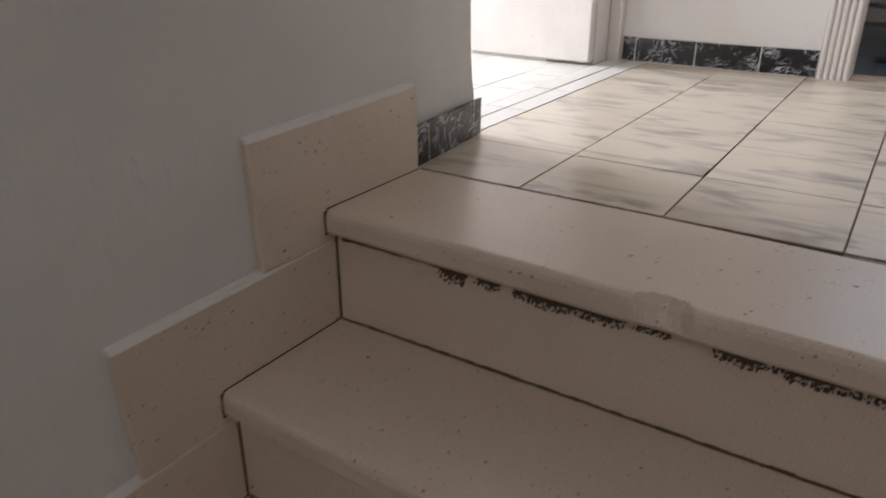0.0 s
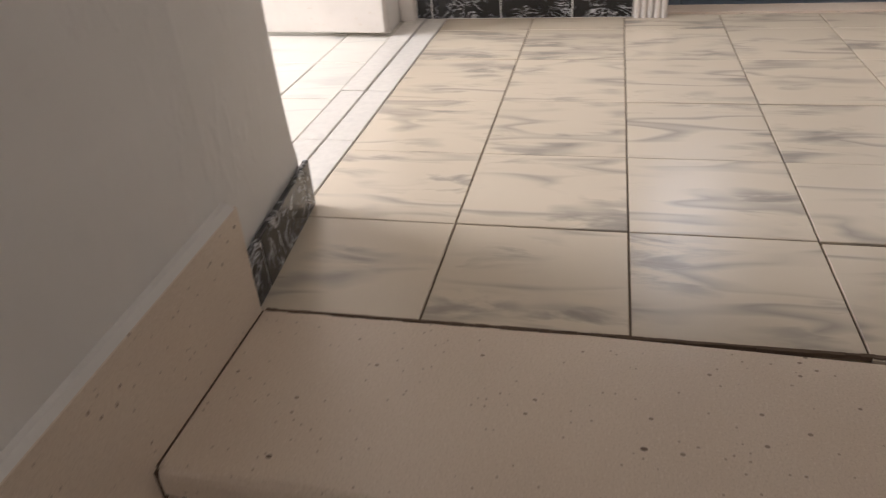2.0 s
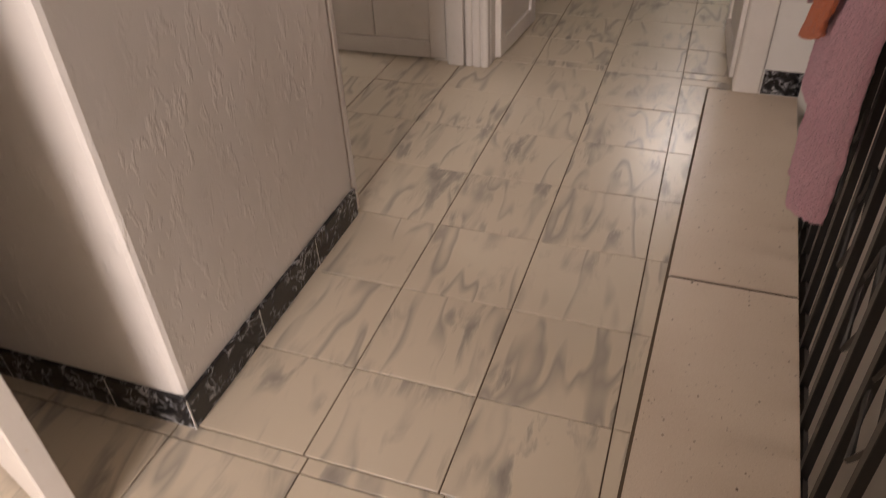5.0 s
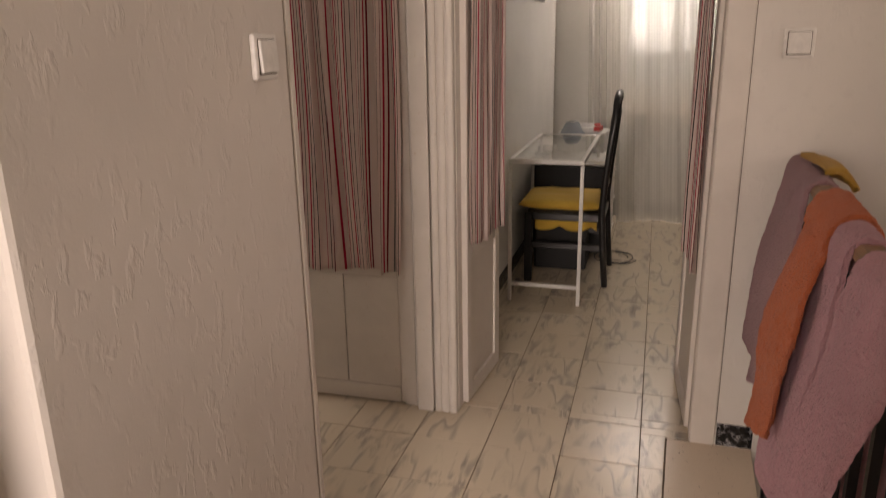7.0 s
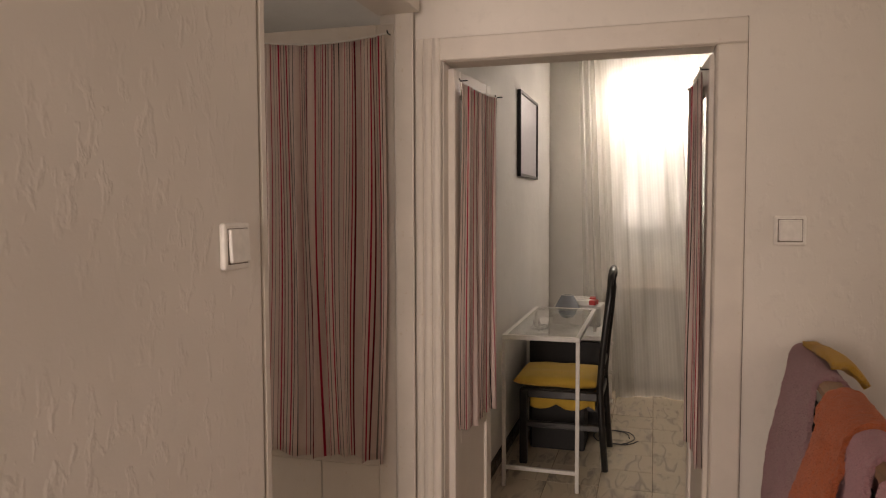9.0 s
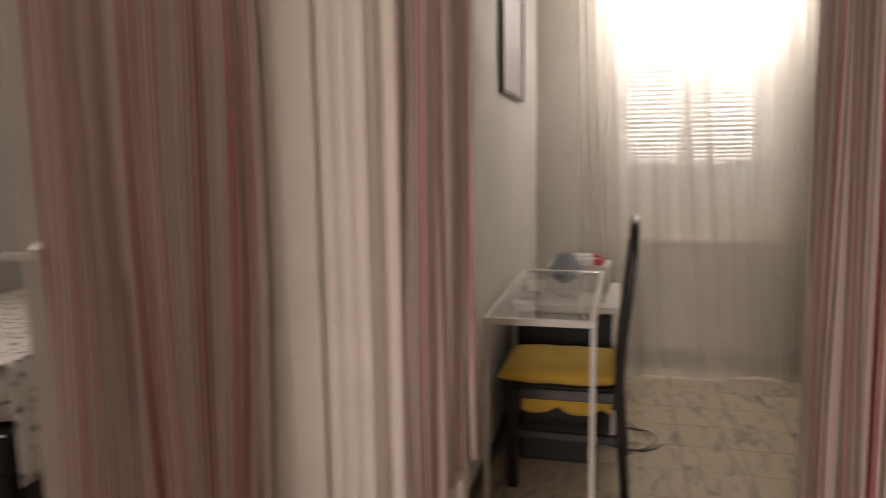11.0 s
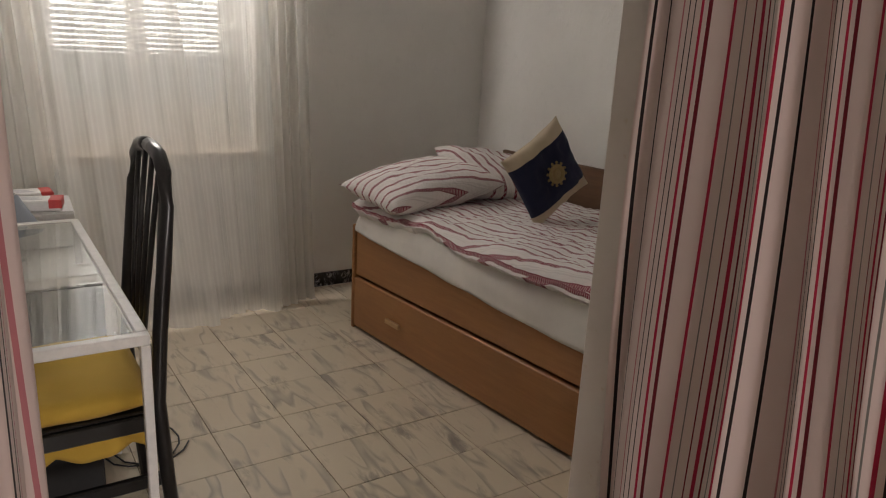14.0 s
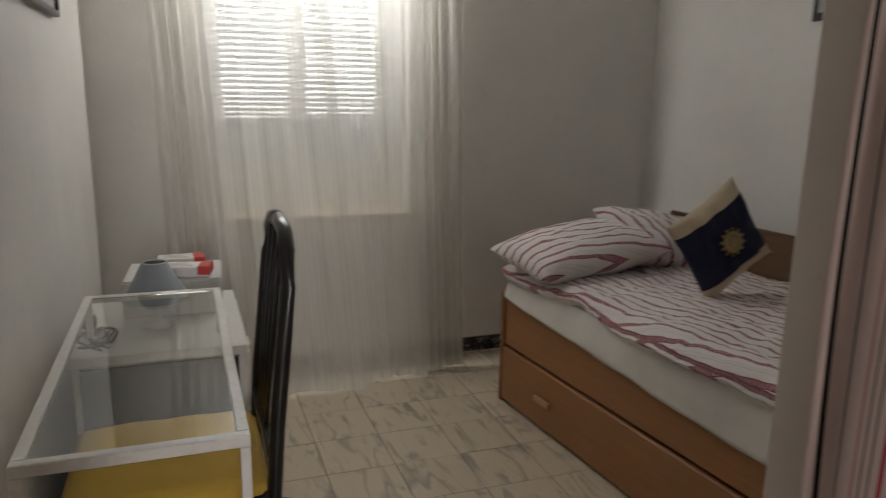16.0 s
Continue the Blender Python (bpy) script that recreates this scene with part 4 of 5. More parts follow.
# local: the back stands at x = 0 and the seat reaches towards -x; y across
for sy in (-0.2, 0.2):
    bm = B()
    pts = [(0.03, sy, 0.0), (0.012, sy, 0.22), (0.0, sy, 0.43), (0.012, sy * 1.0, 0.60), (0.03, sy * 0.98, 0.77), (0.043, sy * 0.93, 0.905), (0.048, sy * 0.8, 0.98), (0.05, sy * 0.55, 1.01), (0.05, sy * 0.25, 1.02), (0.05, 0, 1.022)]
    tube(bm, pts, 0.0175, 10)
    part("back_post", bm, BLACKWOOD, chair, smooth=True)
for k in range(4):
    y = -0.105 + 0.07 * k
    bm = B()
    tube(bm, [(0.0, y * 0.55, 0.53), (0.012, y * 0.8, 0.68), (0.03, y, 0.85), (0.05, y * 1.15, 1.005)], 0.007, 8)
    part("back_slat", bm, BLACKWOOD, chair, smooth=True)
boxpart("back_rail", (-0.012, 0.014, -0.186, 0.186, 0.505, 0.535), BLACKWOOD, chair, 0.005)
for sy in (-0.185, 0.185):
    bm = B()
    bx(bm, -0.412, -0.3715, sy - 0.02, sy + 0.02, 0.0, 0.3975, 0.006, 2)
    part("leg", bm, BLACKWOOD, chair)
    boxpart("seat_rail", (-0.37, -0.014, sy - 0.012, sy + 0.012, 0.355, 0.398), BLACKWOOD, chair, 0.004)
    boxpart("stretcher", (-0.38, 0.005, sy - 0.01, sy + 0.01, 0.196, 0.23), BLACKWOOD, chair, 0.004)
boxpart("seat_rail", (-0.40, -0.373, -0.17, 0.17, 0.355, 0.398), BLACKWOOD, chair, 0.004)
boxpart("seat_rail", (-0.013, 0.012, -0.17, 0.17, 0.355, 0.398), BLACKWOOD, chair, 0.004)
boxpart("seat", (-0.40, -0.01, -0.19, 0.19, 0.3985, 0.408), BLACKWOOD, chair, 0.004)


def pad(bm, x0, x1, y0, y1, z0, h, n=20, puff=0.35, seed=0.0):
    """A stuffed cushion with soft edges."""
    def side(sgn):
        def place(u, v):
            a, b = 2 * u - 1, 2 * v - 1
            e = max(0.0, (1 - abs(a) ** 5) * (1 - abs(b) ** 5)) ** puff
            z = z0 + h / 2 + sgn * h / 2 * e + 0.006 * noise.noise((u * 5 + seed, v * 5, sgn)) * e
            return (x0 + (x1 - x0) * u, y0 + (y1 - y0) * v, z)
        return place
    uvf = lambda u, v: (u * (x1 - x0), v * (y1 - y0))
    sheet_mesh(bm, n, n, side(1), uvf)
    sheet_mesh(bm, n, n, side(-1), uvf)
    bmesh.ops.remove_doubles(bm, verts=bm.verts, dist=0.0004)


cush = thing("seat_cushion", chair.matrix_world @ pose(0, 0, 0), "plain mustard yellow seat cushion with hanging ruffle", "cushion")
bm = B()
pad(bm, -0.445, -0.005, -0.21, 0.21, 0.4085, 0.062)
part("pad", bm, YELLOW, cush, smooth=True)
for sy in (-1, 1):
    bm = B()

    def ruffle(u, v, sy=sy):
        z = 0.407 - v * (0.088 + 0.028 * abs(math.sin(u * 6.3 + 0.6)))
        return (-0.36 + 0.335 * u, sy * (0.172 + 0.004 * math.sin(u * 26) * v) - sy * 0.004, min(z, 0.355) if v > 0.4 else z)
    sheet_mesh(bm, 40, 8, ruffle)
    o = part("ruffle", bm, YELLOW, cush, "scalloped yellow cloth edge", True)
    o.modifiers.new("thickness", "SOLIDIFY").thickness = 0.003

# ---- bedroom: drawer unit, boxes, lamp ----
unit = thing("drawer_unit", pose(-0.735, 4.99, 0), "low white laminate drawer unit beside the desk", "cabinet")
boxpart("top", (0.0, 0.465, 0.0, 0.62, 0.572, 0.6), WHITEBOARD, unit, 0.002)
boxpart("side_panel", (0.005, 0.023, 0.01, 0.61, 0.0, 0.571), WHITEBOARD, unit, 0.001)
boxpart("side_panel", (0.44, 0.458, 0.01, 0.61, 0.0, 0.571), WHITEBOARD, unit, 0.001)
boxpart("back_panel", (0.0235, 0.4395, 0.60, 0.61, 0.02, 0.571), WHITEBOARD, unit)
for z in (0.04, 0.222, 0.404):
    dr = boxpart("drawer", (0.4585, 0.474, 0.02, 0.6, z, z + 0.166), WHITEBOARD, unit, 0.002)
    bm = B()
    tube(bm, [(0.474, 0.27, z + 0.1), (0.49, 0.272, z + 0.1), (0.49, 0.348, z + 0.1), (0.474, 0.35, z + 0.1)], 0.004, 6)
    part("handle", bm, WHITEMETAL, dr)
boxpart("shelf_back", (0.0235, 0.4395, 0.012, 0.02, 0.03, 0.56), GREYBOX, unit, 0, "dark charcoal front panel")

bin_ = thing("storage_box", pose(-0.66, 4.72, 0), "black fabric storage box under the desk", "box")
bm = B()
bx(bm, 0, 0.30, 0, 0.24, 0.0, 0.36, 0.012, 2)
part("body", bm, GREYBOX, bin_)
boxpart("lid", (-0.006, 0.306, -0.006, 0.246, 0.3605, 0.40), GREYBOX, bin_, 0.01, "black lid with soft edges")

box = thing("flat_box", pose(-0.62, 5.33, 0.6005, 0, 0, -3), "white cardboard box lying on the drawer unit", "box")
boxpart("carton", (0, 0.30, 0, 0.26, 0, 0.118), PAPER, box, 0.004)
boxpart("flap", (0.003, 0.297, 0.003, 0.257, 0.1185, 0.1225), PAPER, box, 0.001)
for k, (dx, dy, dz, rz) in enumerate(((0.115, 0.02, 0.1235, -8), (0.10, 0.13, 0.1235, 6))):
    pk = thing("packet", box.matrix_world @ pose(dx, dy, dz, 0, 0, rz), "white packet with red ends and grey print", "packet", "packets on the box")
    bm = B()
    bx(bm, 0, 0.15, 0, 0.085, 0, 0.036, 0.006, 2)
    part("wrap", bm, PAPER, pk)
    boxpart("red_end", (0.112, 0.151, -0.001, 0.086, 0.008, 0.0372), RED, pk, 0.003)
    for j in range(3):
        boxpart("print_bar", (0.02, 0.095 - 0.012 * j, 0.02 + 0.018 * j, 0.027 + 0.018 * j, 0.0355, 0.0366), PRINT, pk)

lampo = thing("table_lamp", pose(-0.515, 5.225, 0.6005), "small table lamp with grey blue cone shade", "lamp")
bm = B()
lathe(bm, [(0.001, 0), (0.045, 0), (0.045, 0.008), (0.02, 0.018), (0.008, 0.03), (0.008, 0.13), (0.001, 0.131)], 20)
part("base", bm, WHITEMETAL, lampo, smooth=True)
bm = B()
lathe(bm, [(0.098, 0.09), (0.036, 0.205), (0.033, 0.205), (0.094, 0.091), (0.098, 0.09)], 36)
part("shade", bm, SHADE_GREY, lampo, "grey blue fabric cone shade", True)
bm = B()
tube(bm, [(0.034 * math.cos(k * math.tau / 24), 0.034 * math.sin(k * math.tau / 24), 0.2055) for k in range(25)], 0.0022, 6, False)
part("ring", bm, WHITEMETAL, lampo, smooth=True)
strip = thing("power_cable", pose(0, 0, 0), "tangled black power cable on the drawer unit", "cable")
bm = B()
pts = [(-0.70 + 0.035 * math.sin(k * 1.1) + 0.0012 * k, 5.12 + 0.09 * math.sin(k * 0.71), 0.6045 + 0.012 * abs(math.sin(k * 0.9))) for k in range(40)]
tube(bm, pts, 0.0035, 6)
part("lead", bm, CABLE, strip, smooth=True)
boxpart("plug", (-0.73, -0.69, 5.24, 5.275, 0.6005, 0.64), CABLE, strip, 0.006)
fl = thing("floor_cable", pose(0, 0, 0), "thin black cable looped on the floor tiles", "cable")
bm = B()
tube(bm, [(-0.24 + 0.11 * math.cos(k * 0.42) + 0.002 * k, 5.02 + 0.13 * math.sin(k * 0.42), 0.004 + 0.002 * (k % 3)) for k in range(30)], 0.003, 6)
part("lead", bm, CABLE, fl, smooth=True)

# ---- bedroom: framed picture ----
pic = thing("framed_picture", pose(-0.7745, 4.92, 1.527), "dark framed pale print hanging on the wall", "picture")
for d in ((0, 0.022, 0, 0.64, 0, 0.018), (0, 0.022, 0, 0.64, 0.482, 0.50), (0, 0.022, 0, 0.018, 0.0185, 0.4815), (0, 0.022, 0.622, 0.64, 0.0185, 0.4815)):
    boxpart("frame_bar", d, BLACKWOOD, pic, 0.002)
boxpart("print", (0.0, 0.012, 0.0185, 0.6215, 0.0185, 0.4815), PRINT, pic)
pic2 = thing("framed_picture", pose(1.928, 4.84, 1.62), "dark framed picture on the wall over the bed", "picture")
boxpart("frame_bar", (0, 0.022, 0, 0.4, 0, 0.5), BLACKWOOD, pic2, 0.003)
boxpart("print", (-0.001, 0.0, 0.03, 0.37, 0.03, 0.47), PRINT, pic2)

# ---- bedroom: bed ----
bed = thing("day_bed", pose(0.84, 5.67, 0, 0, 0, 5.3), "orange brown wooden day bed with drawer base", "bed")
BW, BL = 0.90, 1.93
boxpart("end_panel", (0.0, BW, -0.022, 0.0, 0.0, 0.50), BEDWOOD, bed, 0.006)
boxpart("end_panel", (0.0, BW, -BL, -BL + 0.022, 0.0, 0.50), BEDWOOD, bed, 0.006)
boxpart("side_board", (0.012, 0.034, -BL + 0.0225, -0.0225, 0.262, 0.47), BEDWOOD, bed, 0.004)
boxpart("side_board", (BW - 0.03, BW - 0.008, -BL + 0.0225, -0.0225, 0.05, 0.47), BEDWOOD, bed, 0.004)
boxpart("slat_base", (0.0345, BW - 0.0305, -BL + 0.0225, -0.0225, 0.36, 0.38), BEDWOOD, bed)
dw = boxpart("drawer", (0.002, 0.024, -BL + 0.026, -0.026, 0.015, 0.252), BEDWOOD, bed, 0.004)
boxpart("drawer_box", (0.0245, BW - 0.035, -BL + 0.05, -0.05, 0.02, 0.2), BEDWOOD, bed)
for yh in (-0.36, -1.50):
    bm = B()
    bx(bm, -0.018, -0.004, yh - 0.05, yh + 0.05, 0.124, 0.146, 0.004, 2)
    for e in (-0.035, 0.035):
        bx(bm, -0.006, 0.003, yh + e - 0.006, yh + e + 0.006, 0.130, 0.140)
    part("drawer_handle", bm, PALEWOOD, dw, "small pale wooden pull")
boxpart("back_board", (BW + 0.001, BW + 0.022, -BL, -0.0, 0.0, 0.80), DARKWOOD, bed, 0.005)

mat_ = thing("mattress", bed.matrix_world @ pose(0, 0, 0), "mattress under a loose white sheet", "mattress")
bm = B()


def mattress(u, v):
    """Rounded section swept along the bed, sagging out over the side board."""
    y = -0.03 - (BL - 0.06) * u
    a = v * math.pi
    droop = 0.014 * noise.noise((u * 7, 1.3, 2)) + 0.03 * max(0.0, math.sin(u * math.pi)) * 0.8
    c = math.cos(a)
    x = 0.45 - (0.408 + 0.008 * noise.noise((u * 9, v * 4, 0))) * (abs(c) ** 0.35) * (1 if c > 0 else -1)
    z = 0.42 + 0.155 * math.sin(a) ** 0.45 if 0 < v < 1 else 0.42 - droop
    if v < 0.1:
        z -= droop
    return (x, y, z)


sheet_mesh(bm, 70, 26, mattress)
part("sheet", bm, SHEET, mat_, "rumpled white fitted sheet", True)
bm = B()


def sheet_fall(u, v):
    y = -0.035 - (BL - 0.07) * u
    low = 0.478 - 0.085 * min(1.0, u * 1.5) ** 0.8 - 0.012 * noise.noise((u * 6, 3, 0))
    z = 0.565 + (low - 0.565) * v
    x = 0.028 - 0.034 * math.sin(v * 1.5) - 0.008 * noise.noise((u * 11, v * 3, 4)) * v
    return (x, y, z)


sheet_mesh(bm, 80, 12, sheet_fall)
o = part("sheet_side", bm, SHEET, mat_, "white sheet hanging over the side board", True)
o.modifiers.new("thickness", "SOLIDIFY").thickness = 0.003

duvet = thing("duvet", bed.matrix_world @ pose(0, 0, 0), "white duvet with dark red ornamented stripes, rumpled", "duvet")
bm = B()


def duv(u, v):
    """u along the bed from the pillow end, v across from the wall's side to the free edge."""
    y = -0.005 - (BL - 0.01) * u
    s = v * 1.0
    wr = 0.016 * noise.noise((u * 9 + 2, v * 5, 1)) + 0.010 * noise.noise((u * 30, v * 13, 3)) + 0.005 * noise.noise((u * 75, v * 30, 6))
    puff = 0.615 + wr
    x = 0.885 - 0.875 * s
    edge = max(0.0, (s - 0.93) / 0.07)
    low = 0.028 + 0.05 * u + 0.008 * math.sin(u * 17)
    z = puff - edge ** 2 * low
    x -= 0.012 * math.sin(u * 13 + 1) * s + 0.018 * edge * (0.5 + u)
    return (x, y, z)


sheet_mesh(bm, 200, 80, duv, lambda u, v: (v * 0.92 + 0.16 * u * BL + 0.012 * math.sin(u * 14) + 0.006 * noise.noise((u * 30, v * 13, 9)), u * BL))
o = part("cover", bm, BEDCLOTH, duvet, smooth=True)
md = o.modifiers.new("filling", "SOLIDIFY")
md.thickness, md.offset = 0.034, -1
mb = o.modifiers.new("round", "BEVEL")
mb.width, mb.segments, mb.limit_method = 0.014, 3, "ANGLE"
bm = B()
sheet_mesh(bm, 90, 4, lambda u, v: (Vector(duv(u, 0.985)) + Vector((-0.008 - 0.004 * math.sin(v * 3.1), 0, 0.002 - 0.022 * v))), lambda u, v: (0.0046 + 0.012 * v, u * BL))
part("hem", bm, BEDCLOTH, duvet, "dark red ornamented hem band", True)


def pillow(name, m, w, h, t, mat, label, cat, group="", uvs=1.0, rot=0.0, band=None):
    root = thing(name, m, label, cat, group)
    bm = B()

    def side(sgn):
        def place(u, v):
            a, b = 2 * u - 1, 2 * v - 1
            e = max(0.0, (1 - abs(a) ** 3) * (1 - abs(b) ** 3)) ** 0.55
            pin = 1 - 0.075 * (1 - abs(b) ** 2) * abs(a) ** 3
            pin2 = 1 - 0.075 * (1 - abs(a) ** 2) * abs(b) ** 3
            wr = 0.009 * noise.noise((u * 6 + w * 7, v * 6, sgn + h)) + 0.005 * noise.noise((u * 15, v * 13, sgn))
            return (a * w / 2 * pin, b * h / 2 * pin2, sgn * t / 2 * e + wr * (0.4 + e))
        return place
    c, s = math.cos(rot), math.sin(rot)
    uvf = lambda u, v: ((u * w * c + v * h * s) * uvs, (v * h * c - u * w * s) * uvs)
    sheet_mesh(bm, 30, 30, side(1), uvf)
    sheet_mesh(bm, 30, 30, side(-1), uvf)
    bmesh.ops.remove_doubles(bm, verts=bm.verts, dist=0.004)
    if band:
        ob = part("case", bm, mat, root, smooth=True)
        ob.data.materials.append(band)
        for p in ob.data.polygons:
            p.material_index = 1 if abs(p.center.y) < h * 0.325 else 0
    else:
        part("case", bm, mat, root, smooth=True)
    return root


pillow("pillow", bed.matrix_world @ pose(0.265, -0.185, 0.695, 7, -6, 2), 0.66, 0.40, 0.17, BEDCLOTH, "plump pillow in red striped cotton on the duvet", "pillow", "striped pillows", 1.0, math.pi / 2 - 0.15)
pillow("pillow", bed.matrix_world @ pose(0.66, -0.20, 0.71, 22, 10, -20), 0.54, 0.36, 0.17, BEDCLOTH, "striped pillow leaning behind the navy cushion", "pillow", "striped pillows", 1.0, 0.5)
cu = pillow("cushion", pose(1.419, 5.04, 0.81, 80.2, -46.1, 6) @ pose(0, 0, 0, 0, 0, -14), 0.34, 0.345, 0.10, LINEN, "navy blue cushion with beige ends and round gold motif", "cushion", band=NAVY)
bm = B()
lathe(bm, [(0.001, 0.006), (0.018, 0.006), (0.019, 0.002), (0.024, 0.002), (0.025, 0.006), (0.040, 0.006), (0.041, 0.001)], 32)
for k in range(12):
    a = k * math.tau / 12
    lathe(bm, [(0.001, 0.005), (0.005, 0.0045), (0.0065, 0.0)], 8, (0.047 * math.cos(a), 0.047 * math.sin(a), 0.0))
o = part("embroidery", bm, GOLD, cu, "round gold and brown embroidered motif", True)
o.matrix_local = pose(0.0, 0.0, 0.066)

# ---- bedroom: window, shutter, curtains ----
win = thing("window_bedroom", pose(0, 0, 0), "white two-leaf window behind sheer curtains", "window", kind="structure")
wx0, wx1, wz0, wz1, wy = -0.30, 0.605, 0.765, 2.27, 6.40
PL, PM0, PM1, PR, PB = -0.238, 0.056, 0.138, 0.466, 0.992   # edges of the two panes
boxpart("window_sill", (wx0 - 0.04, wx1 + 0.03, 6.205, 6.52, 0.732, 0.764), STONE, win, 0.004)
for d in ((wx0 + 0.001, PL - 0.0345), (PR + 0.0345, wx1 - 0.001)):
    boxpart("window_frame", (d[0], d[1], wy - 0.03, wy + 0.03, wz0, wz1 - 0.001), ALU, win, 0.003)
boxpart("window_frame", (PL - 0.034, PR + 0.034, wy - 0.03, wy + 0.03, wz0, wz0 + 0.05), ALU, win, 0.003)
boxpart("window_frame", (PL - 0.034, PR + 0.034, wy - 0.03, wy + 0.03, wz1 - 0.05, wz1 - 0.001), ALU, win, 0.003)
for a, b in ((PL, PM0), (PM1, PR)):
    sash = boxpart("sash_rail", (a - 0.033, b + 0.033, wy - 0.022, wy + 0.022, wz0 + 0.051, PB), ALU, win, 0.004, "tall white bottom rail of the sash")
    boxpart("sash_rail", (a - 0.033, b + 0.033, wy - 0.022, wy + 0.022, wz1 - 0.10, wz1 - 0.051), ALU, win, 0.004)
    boxpart("sash_stile", (a - 0.033, a, wy - 0.022, wy + 0.022, PB + 0.0005, wz1 - 0.1005), ALU, win, 0.004)
    boxpart("sash_stile", (b, b + 0.033, wy - 0.022, wy + 0.022, PB + 0.0005, wz1 - 0.1005), ALU, win, 0.004)
    g = boxpart("pane", (a + 0.0005, b - 0.0005, wy - 0.003, wy + 0.003, PB + 0.001, wz1 - 0.101), GLASS, win)
    g.visible_shadow = False
boxpart("mullion", (PM0 + 0.0335, PM1 - 0.0335, wy - 0.03, wy + 0.028, wz0 + 0.0505, wz1 - 0.0505), ALU, win, 0.003)
shut = thing("roller_shutter", pose(0, 0, 0), "pale roller shutter with open slits, partly lowered", "shutter")
z, k = 0.79, 0
while z < wz1:
    gap = 0.0002 if k < 20 else min(0.0085, 0.003 + 0.0008 * (k - 20))
    bm = B()
    prof = [(-0.005, 0.0), (-0.007, 0.008), (-0.005, 0.016), (-0.002, 0.019), (0.003, 0.019), (0.004, 0.009), (0.003, 0.0)]
    lo = [bm.verts.new((wx0 + 0.004, 6.475 + a, z + b)) for a, b in prof]
    hi = [bm.verts.new((wx1 - 0.004, 6.475 + a, z + b + 0.0012 * math.sin(k * 1.7)) ) for a, b in prof]
    for j in range(len(prof)):
        q = (j + 1) % len(prof)
        bm.faces.new((lo[j], lo[q], hi[q], hi[j]))
    bm.faces.new(lo[::-1])
    bm.faces.new(hi)
    part("slat", bm, SLAT, shut)
    z += 0.019 + gap
    k += 1
boxpart("bottom_bar", (wx0 + 0.003, wx1 - 0.003, 6.468, 6.482, 0.766, 0.789), SLAT, shut, 0.003)
for xx in (wx0 + 0.0005, wx1 - 0.0035):
    boxpart("guide", (xx, xx + 0.003, 6.463, 6.487, wz0, wz1 - 0.001), SLAT, shut)


def sheer_curtain(x0, x1, b0, b1, seed, folds, amp, y, label, kick=0.0, bottom=0.012):
    """A hanging sheer: x0 to x1 at the rod, b0 to b1 at the hem, which stands out into the room by kick."""
    root = thing("sheer_curtain", pose(0, 0, 0), label, "curtain", "sheer curtains")
    rnd = random.Random(int(seed * 10))
    ph = [rnd.uniform(0, 6.3) for _ in range(6)]
    bm = B()

    def place(u, v):
        z = 2.62 + (bottom - 2.62) * v
        q = folds * math.tau * (u + 0.045 * math.sin(u * 7 + ph[0])) + 0.7 * math.sin(v * 2.2 + ph[1] + u * 4)
        a = amp * (0.45 + 0.6 * v) * (0.55 + 0.6 * math.sin(u * 9 + ph[2]) ** 2)
        left, right = x0 + (b0 - x0) * v, x1 + (b1 - x1) * v
        return (left + (right - left) * u + 0.45 * a * math.cos(q), y - kick * v * v + a * math.sin(q) + 0.3 * a * math.sin(2.7 * q + ph[3]), z - 0.012 * math.sin(u * 6 + ph[4]) * v)

    sheet_mesh(bm, folds * 16, 30, place, lambda u, v: (u * (x1 - x0) * 1.6, v))
    part("voile", bm, SHEER, root)
    bm = B()
    tube(bm, [(x0, y, 2.63), (x1, y, 2.63)], 0.008, 8)
    part("rod", bm, WHITEMETAL, root)


sheer_curtain(-0.56, -0.36, -0.48, -0.20, 1.0, 4, 0.024, 6.14, "cream sheer curtain gathered at the window's edge", 0.08)
sheer_curtain(-0.40, 0.12, -0.26, 0.30, 2.0, 4, 0.014, 6.10, "cream sheer curtain with fine thread lines over the window", 0.16)
sheer_curtain(0.06, 0.60, 0.27, 0.62, 3.0, 4, 0.016, 6.13, "cream sheer curtain beside the window's middle", 0.13)
sheer_curtain(0.52, 0.80, 0.59, 0.82, 4.0, 5, 0.026, 6.15, "cream sheer curtain bunched at the window's end", 0.09)

# ---- second bedroom: bed seen through the doorway ----
bed2 = thing("bed_second", pose(-3.2, 3.75, 0, 0, 0, 0), "low bed with white spotted cotton cover", "bed")
for x in (0.06, 0.86):
    for y in (0.06, 1.84):
        boxpart("leg", (x - 0.03, x + 0.03, y - 0.03, y + 0.03, 0, 0.2), BLACKWOOD, bed2, 0.004)
boxpart("base", (0.02, 0.9, 0.02, 1.88, 0.2005, 0.34), BLACKWOOD, bed2, 0.006)
bm = B()
pad(bm, -0.02, 0.96, -0.02, 1.92, 0.3405, 0.26, 24, 0.2)
part("mattress", bm, SHEET, bed2, smooth=True)
bm = B()


def cover(u, v):
    a = (u - 0.5) * 1.5
    x = 0.47 + (0.53 * (1 if a > 0 else -1) if abs(a) > 0.5 else a * 1.06)
    drop = max(0.0, abs(a) - 0.5) * 1.7
    return (x + (0.02 * math.sin(v * 30 + u) if drop else 0), -0.03 + 1.96 * v, 0.615 - drop + 0.012 * noise.noise((u * 6, v * 6, 0)))


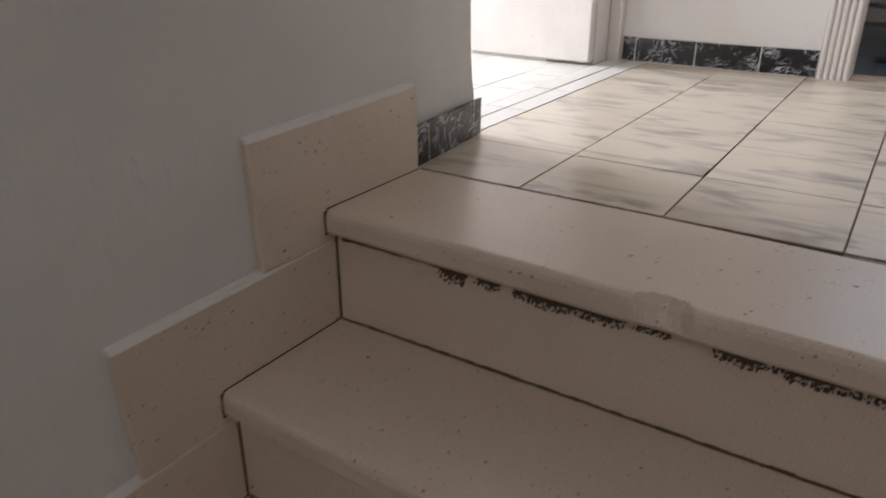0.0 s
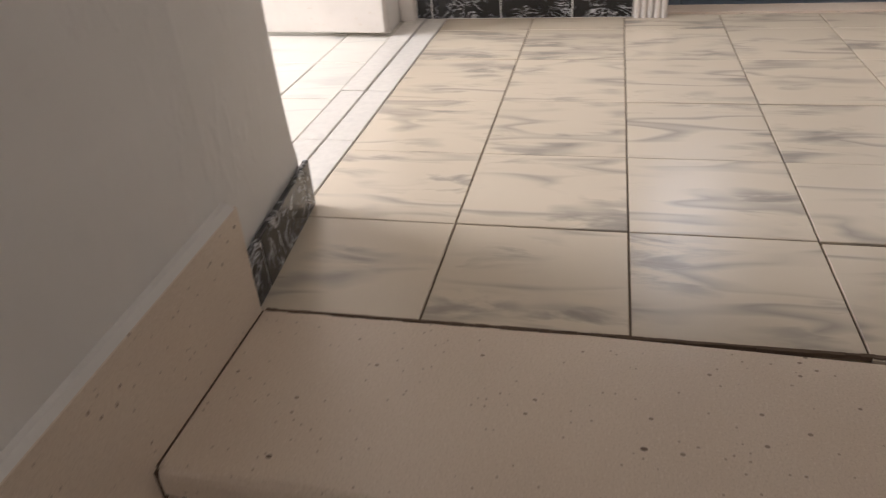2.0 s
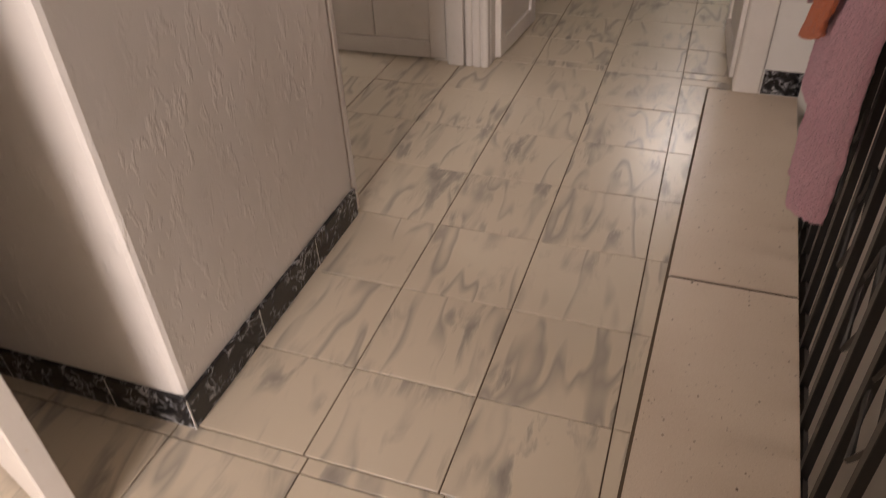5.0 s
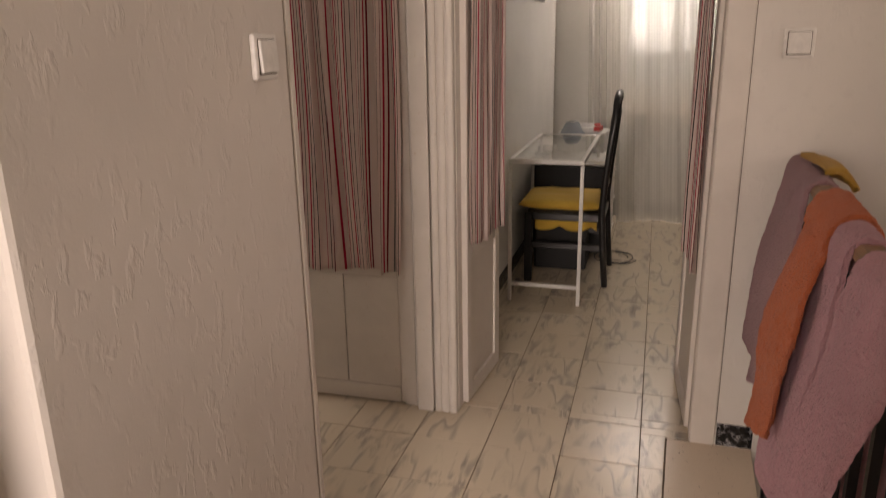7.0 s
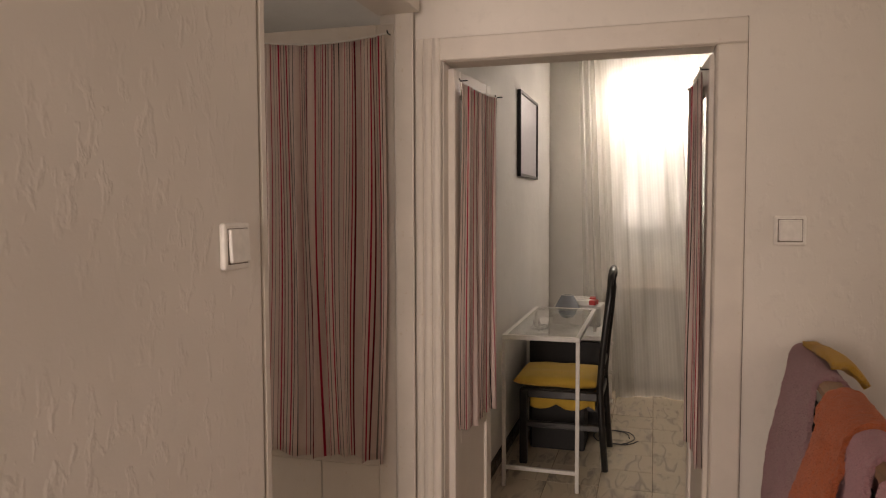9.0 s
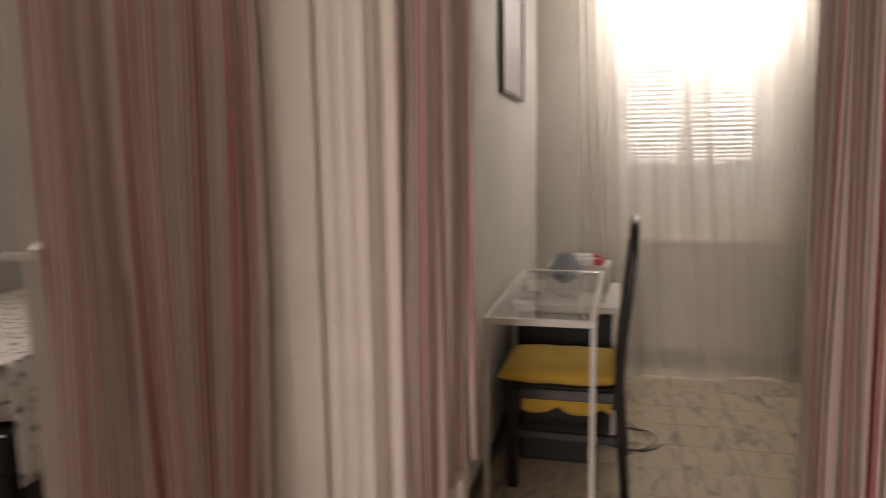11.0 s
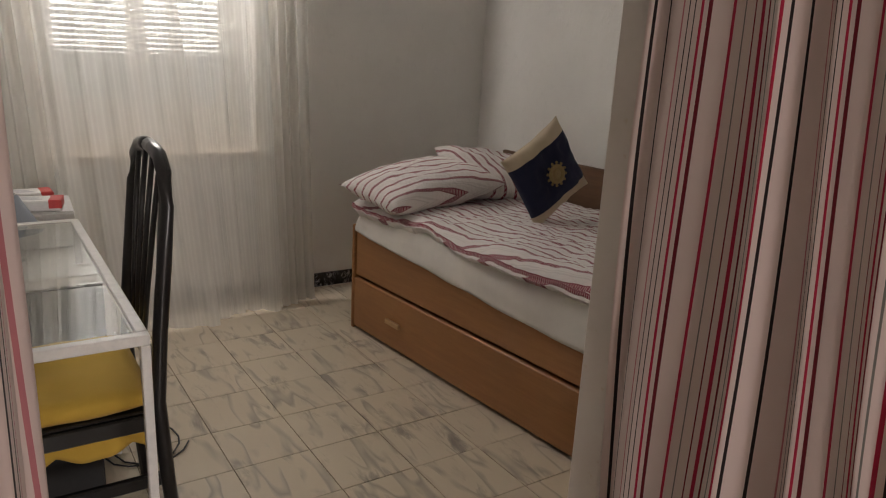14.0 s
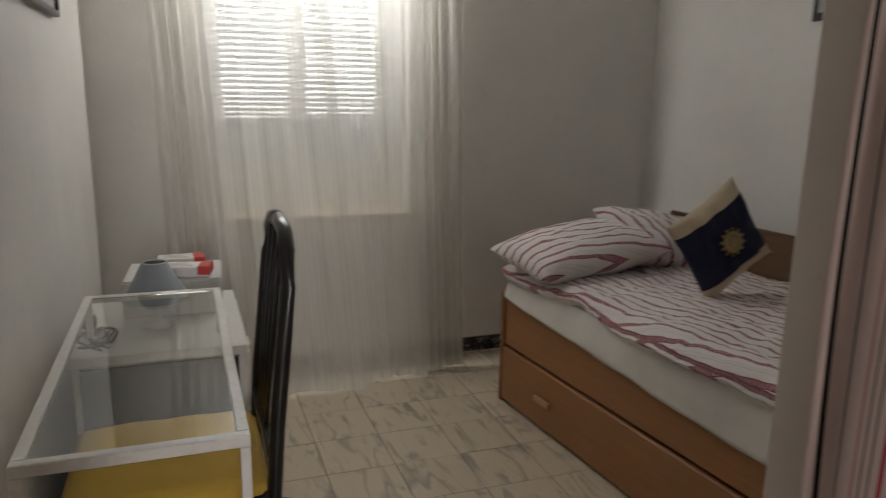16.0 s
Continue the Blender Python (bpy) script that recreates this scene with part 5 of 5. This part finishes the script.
sheet_mesh(bm, 48, 40, cover)
o = part("cover", bm, SPOTTED, bed2, "white cover with small dark flower spots", True)
o.modifiers.new("thickness", "SOLIDIFY").thickness = 0.01

# ---- bathroom: bathtub ----
tub = thing("bathtub", pose(-2.68, 0.30, 0), "white rounded corner bathtub with curved apron", "bathtub")
bm = B()
prof = [(0.44, 0.17), (0.455, 0.18), (0.465, 0.24), (0.47, 0.29), (0.485, 0.30), (0.485, 0.34), (0.475, 0.352), (0.40, 0.352), (0.37, 0.32), (0.30, 0.14), (0.001, 0.12)]
lathe(bm, prof, 48, (0.25, 0.55, 0))
part("shell", bm, CERAMIC, tub, smooth=True)
for k in range(5):
    a = k * math.tau / 5
    bm = B()
    lathe(bm, [(0.001, 0), (0.025, 0), (0.022, 0.168), (0.001, 0.1685)], 12, (0.25 + 0.33 * math.cos(a), 0.55 + 0.33 * math.sin(a), 0))
    part("foot", bm, BLACKMETAL, tub)
bm = B()
lathe(bm, [(0.001, 0.012), (0.05, 0.012), (0.058, 0.006), (0.06, 0.0)], 24)
dr_ = solid("floor_drain", bm, BLACKMETAL, "dark round floor drain cover", "drain", "", True, pose(-1.86, 0.70, 0.0005))
dr_["kind"] = "thing"

# ---- floor tiles ----
SHARED = {}


def tile(parent, x0, x1, y0, y1, mat, key, gap=0.0014, th=0.012, wob=0.0007):
    w, l = round(x1 - x0, 4), round(y1 - y0, 4)
    if w < 0.012 or l < 0.012:
        return
    if (key, w, l) not in SHARED:
        bm = B()
        bx(bm, -w / 2 + gap * 0.9, w / 2 - gap * 0.9, -l / 2 + gap * 1.0, l / 2 - gap * 1.0, -th, 0, 0.001)
        SHARED[(key, w, l)] = mesh_of("tile", bm, mat)
    ob = new("tile", SHARED[(key, w, l)])
    ob.parent = parent
    ob.matrix_local = pose((x0 + x1) / 2, (y0 + y1) / 2, random.uniform(-wob, wob), random.uniform(-0.12, 0.12), random.uniform(-0.12, 0.12), 0)


def lines(a, b, size, known):
    """Joint lines between a and b: the known uneven ones where they are given, else an even grid."""
    out = [q for q in known if a + 0.004 < q < b - 0.004] if known else [k * size for k in range(math.floor(a / size), math.ceil(b / size) + 1) if a + 0.004 < k * size < b - 0.004]
    return [a, *sorted(out), b]


LAID_X = (-1.285, -1.03, -0.752, -0.4885, -0.239)


def tiled(parent, x0, x1, y0, y1, mat, key, size=S, known=()):
    xs, ys = lines(x0, x1, size, known), lines(y0, y1, size, ())
    for xa, xb in zip(xs, xs[1:]):
        for ya, yb in zip(ys, ys[1:]):
            sunk = key == "cream" and abs(xb) < 0.01 and abs(ya - 0.75) < 0.01
            tile(parent, xa + (0.0045 if sunk else 0.0), xb, ya, yb, mat, key)


tiled(floor_ob, -1.43, 0.0, 0.0, 1.25, TILE, "cream", known=LAID_X)
tiled(floor_ob, -1.40, 0.0, 1.25, 1.285, TILE, "cream", known=LAID_X)
tiled(floor_ob, CORR - 0.005, 0.0, 1.285, 2.0, TILE, "cream")
tiled(floor_ob, -1.46, 0.0, 2.0, END + 0.1, TILE, "cream")
tiled(floor_ob, 0.0, 0.158, END + 0.002, END + 0.1, TILE, "cream")
tiled(bed_floor, -0.775, 1.95, END + 0.1, 6.27, TILE, "cream")
tiled(floor_two, -2.0, -1.46, 2.0, 3.5, TILE, "cream")
tiled(floor_two, -1.46, -0.86, END + 0.1, 3.75, TILE, "cream")
for y0 in [0.70 + 0.25 * q - 0.2 for q in range(11)]:
    y1 = min(y0 + 0.25, END + 0.05)
    w0, w1 = stone_in(y0) - 0.006, stone_in(y1) - 0.006
    if w1 < 0.012:
        continue
    bm = B()
    f = bm.faces.new([bm.verts.new(v) for v in ((0.0015, y0 + 0.001, -0.012), (max(w0, 0.003), y0 + 0.001, -0.012), (w1, y1 - 0.001, -0.012), (0.0015, y1 - 0.001, -0.012))])
    ex = bmesh.ops.extrude_face_region(bm, geom=[f])
    bmesh.ops.translate(bm, vec=(0, 0, 0.0115), verts=[v for v in ex["geom"] if isinstance(v, bmesh.types.BMVert)])
    part("tile", bm, TILE, floor_ob)
tiled(floor_side, -1.75, 0.0, -1.5, -0.12, SIDE_TILE, "pale")
tiled(floor_bath, -3.0, -1.52, 0.2, 1.38, BLUE_TILE, "blue", 0.33)
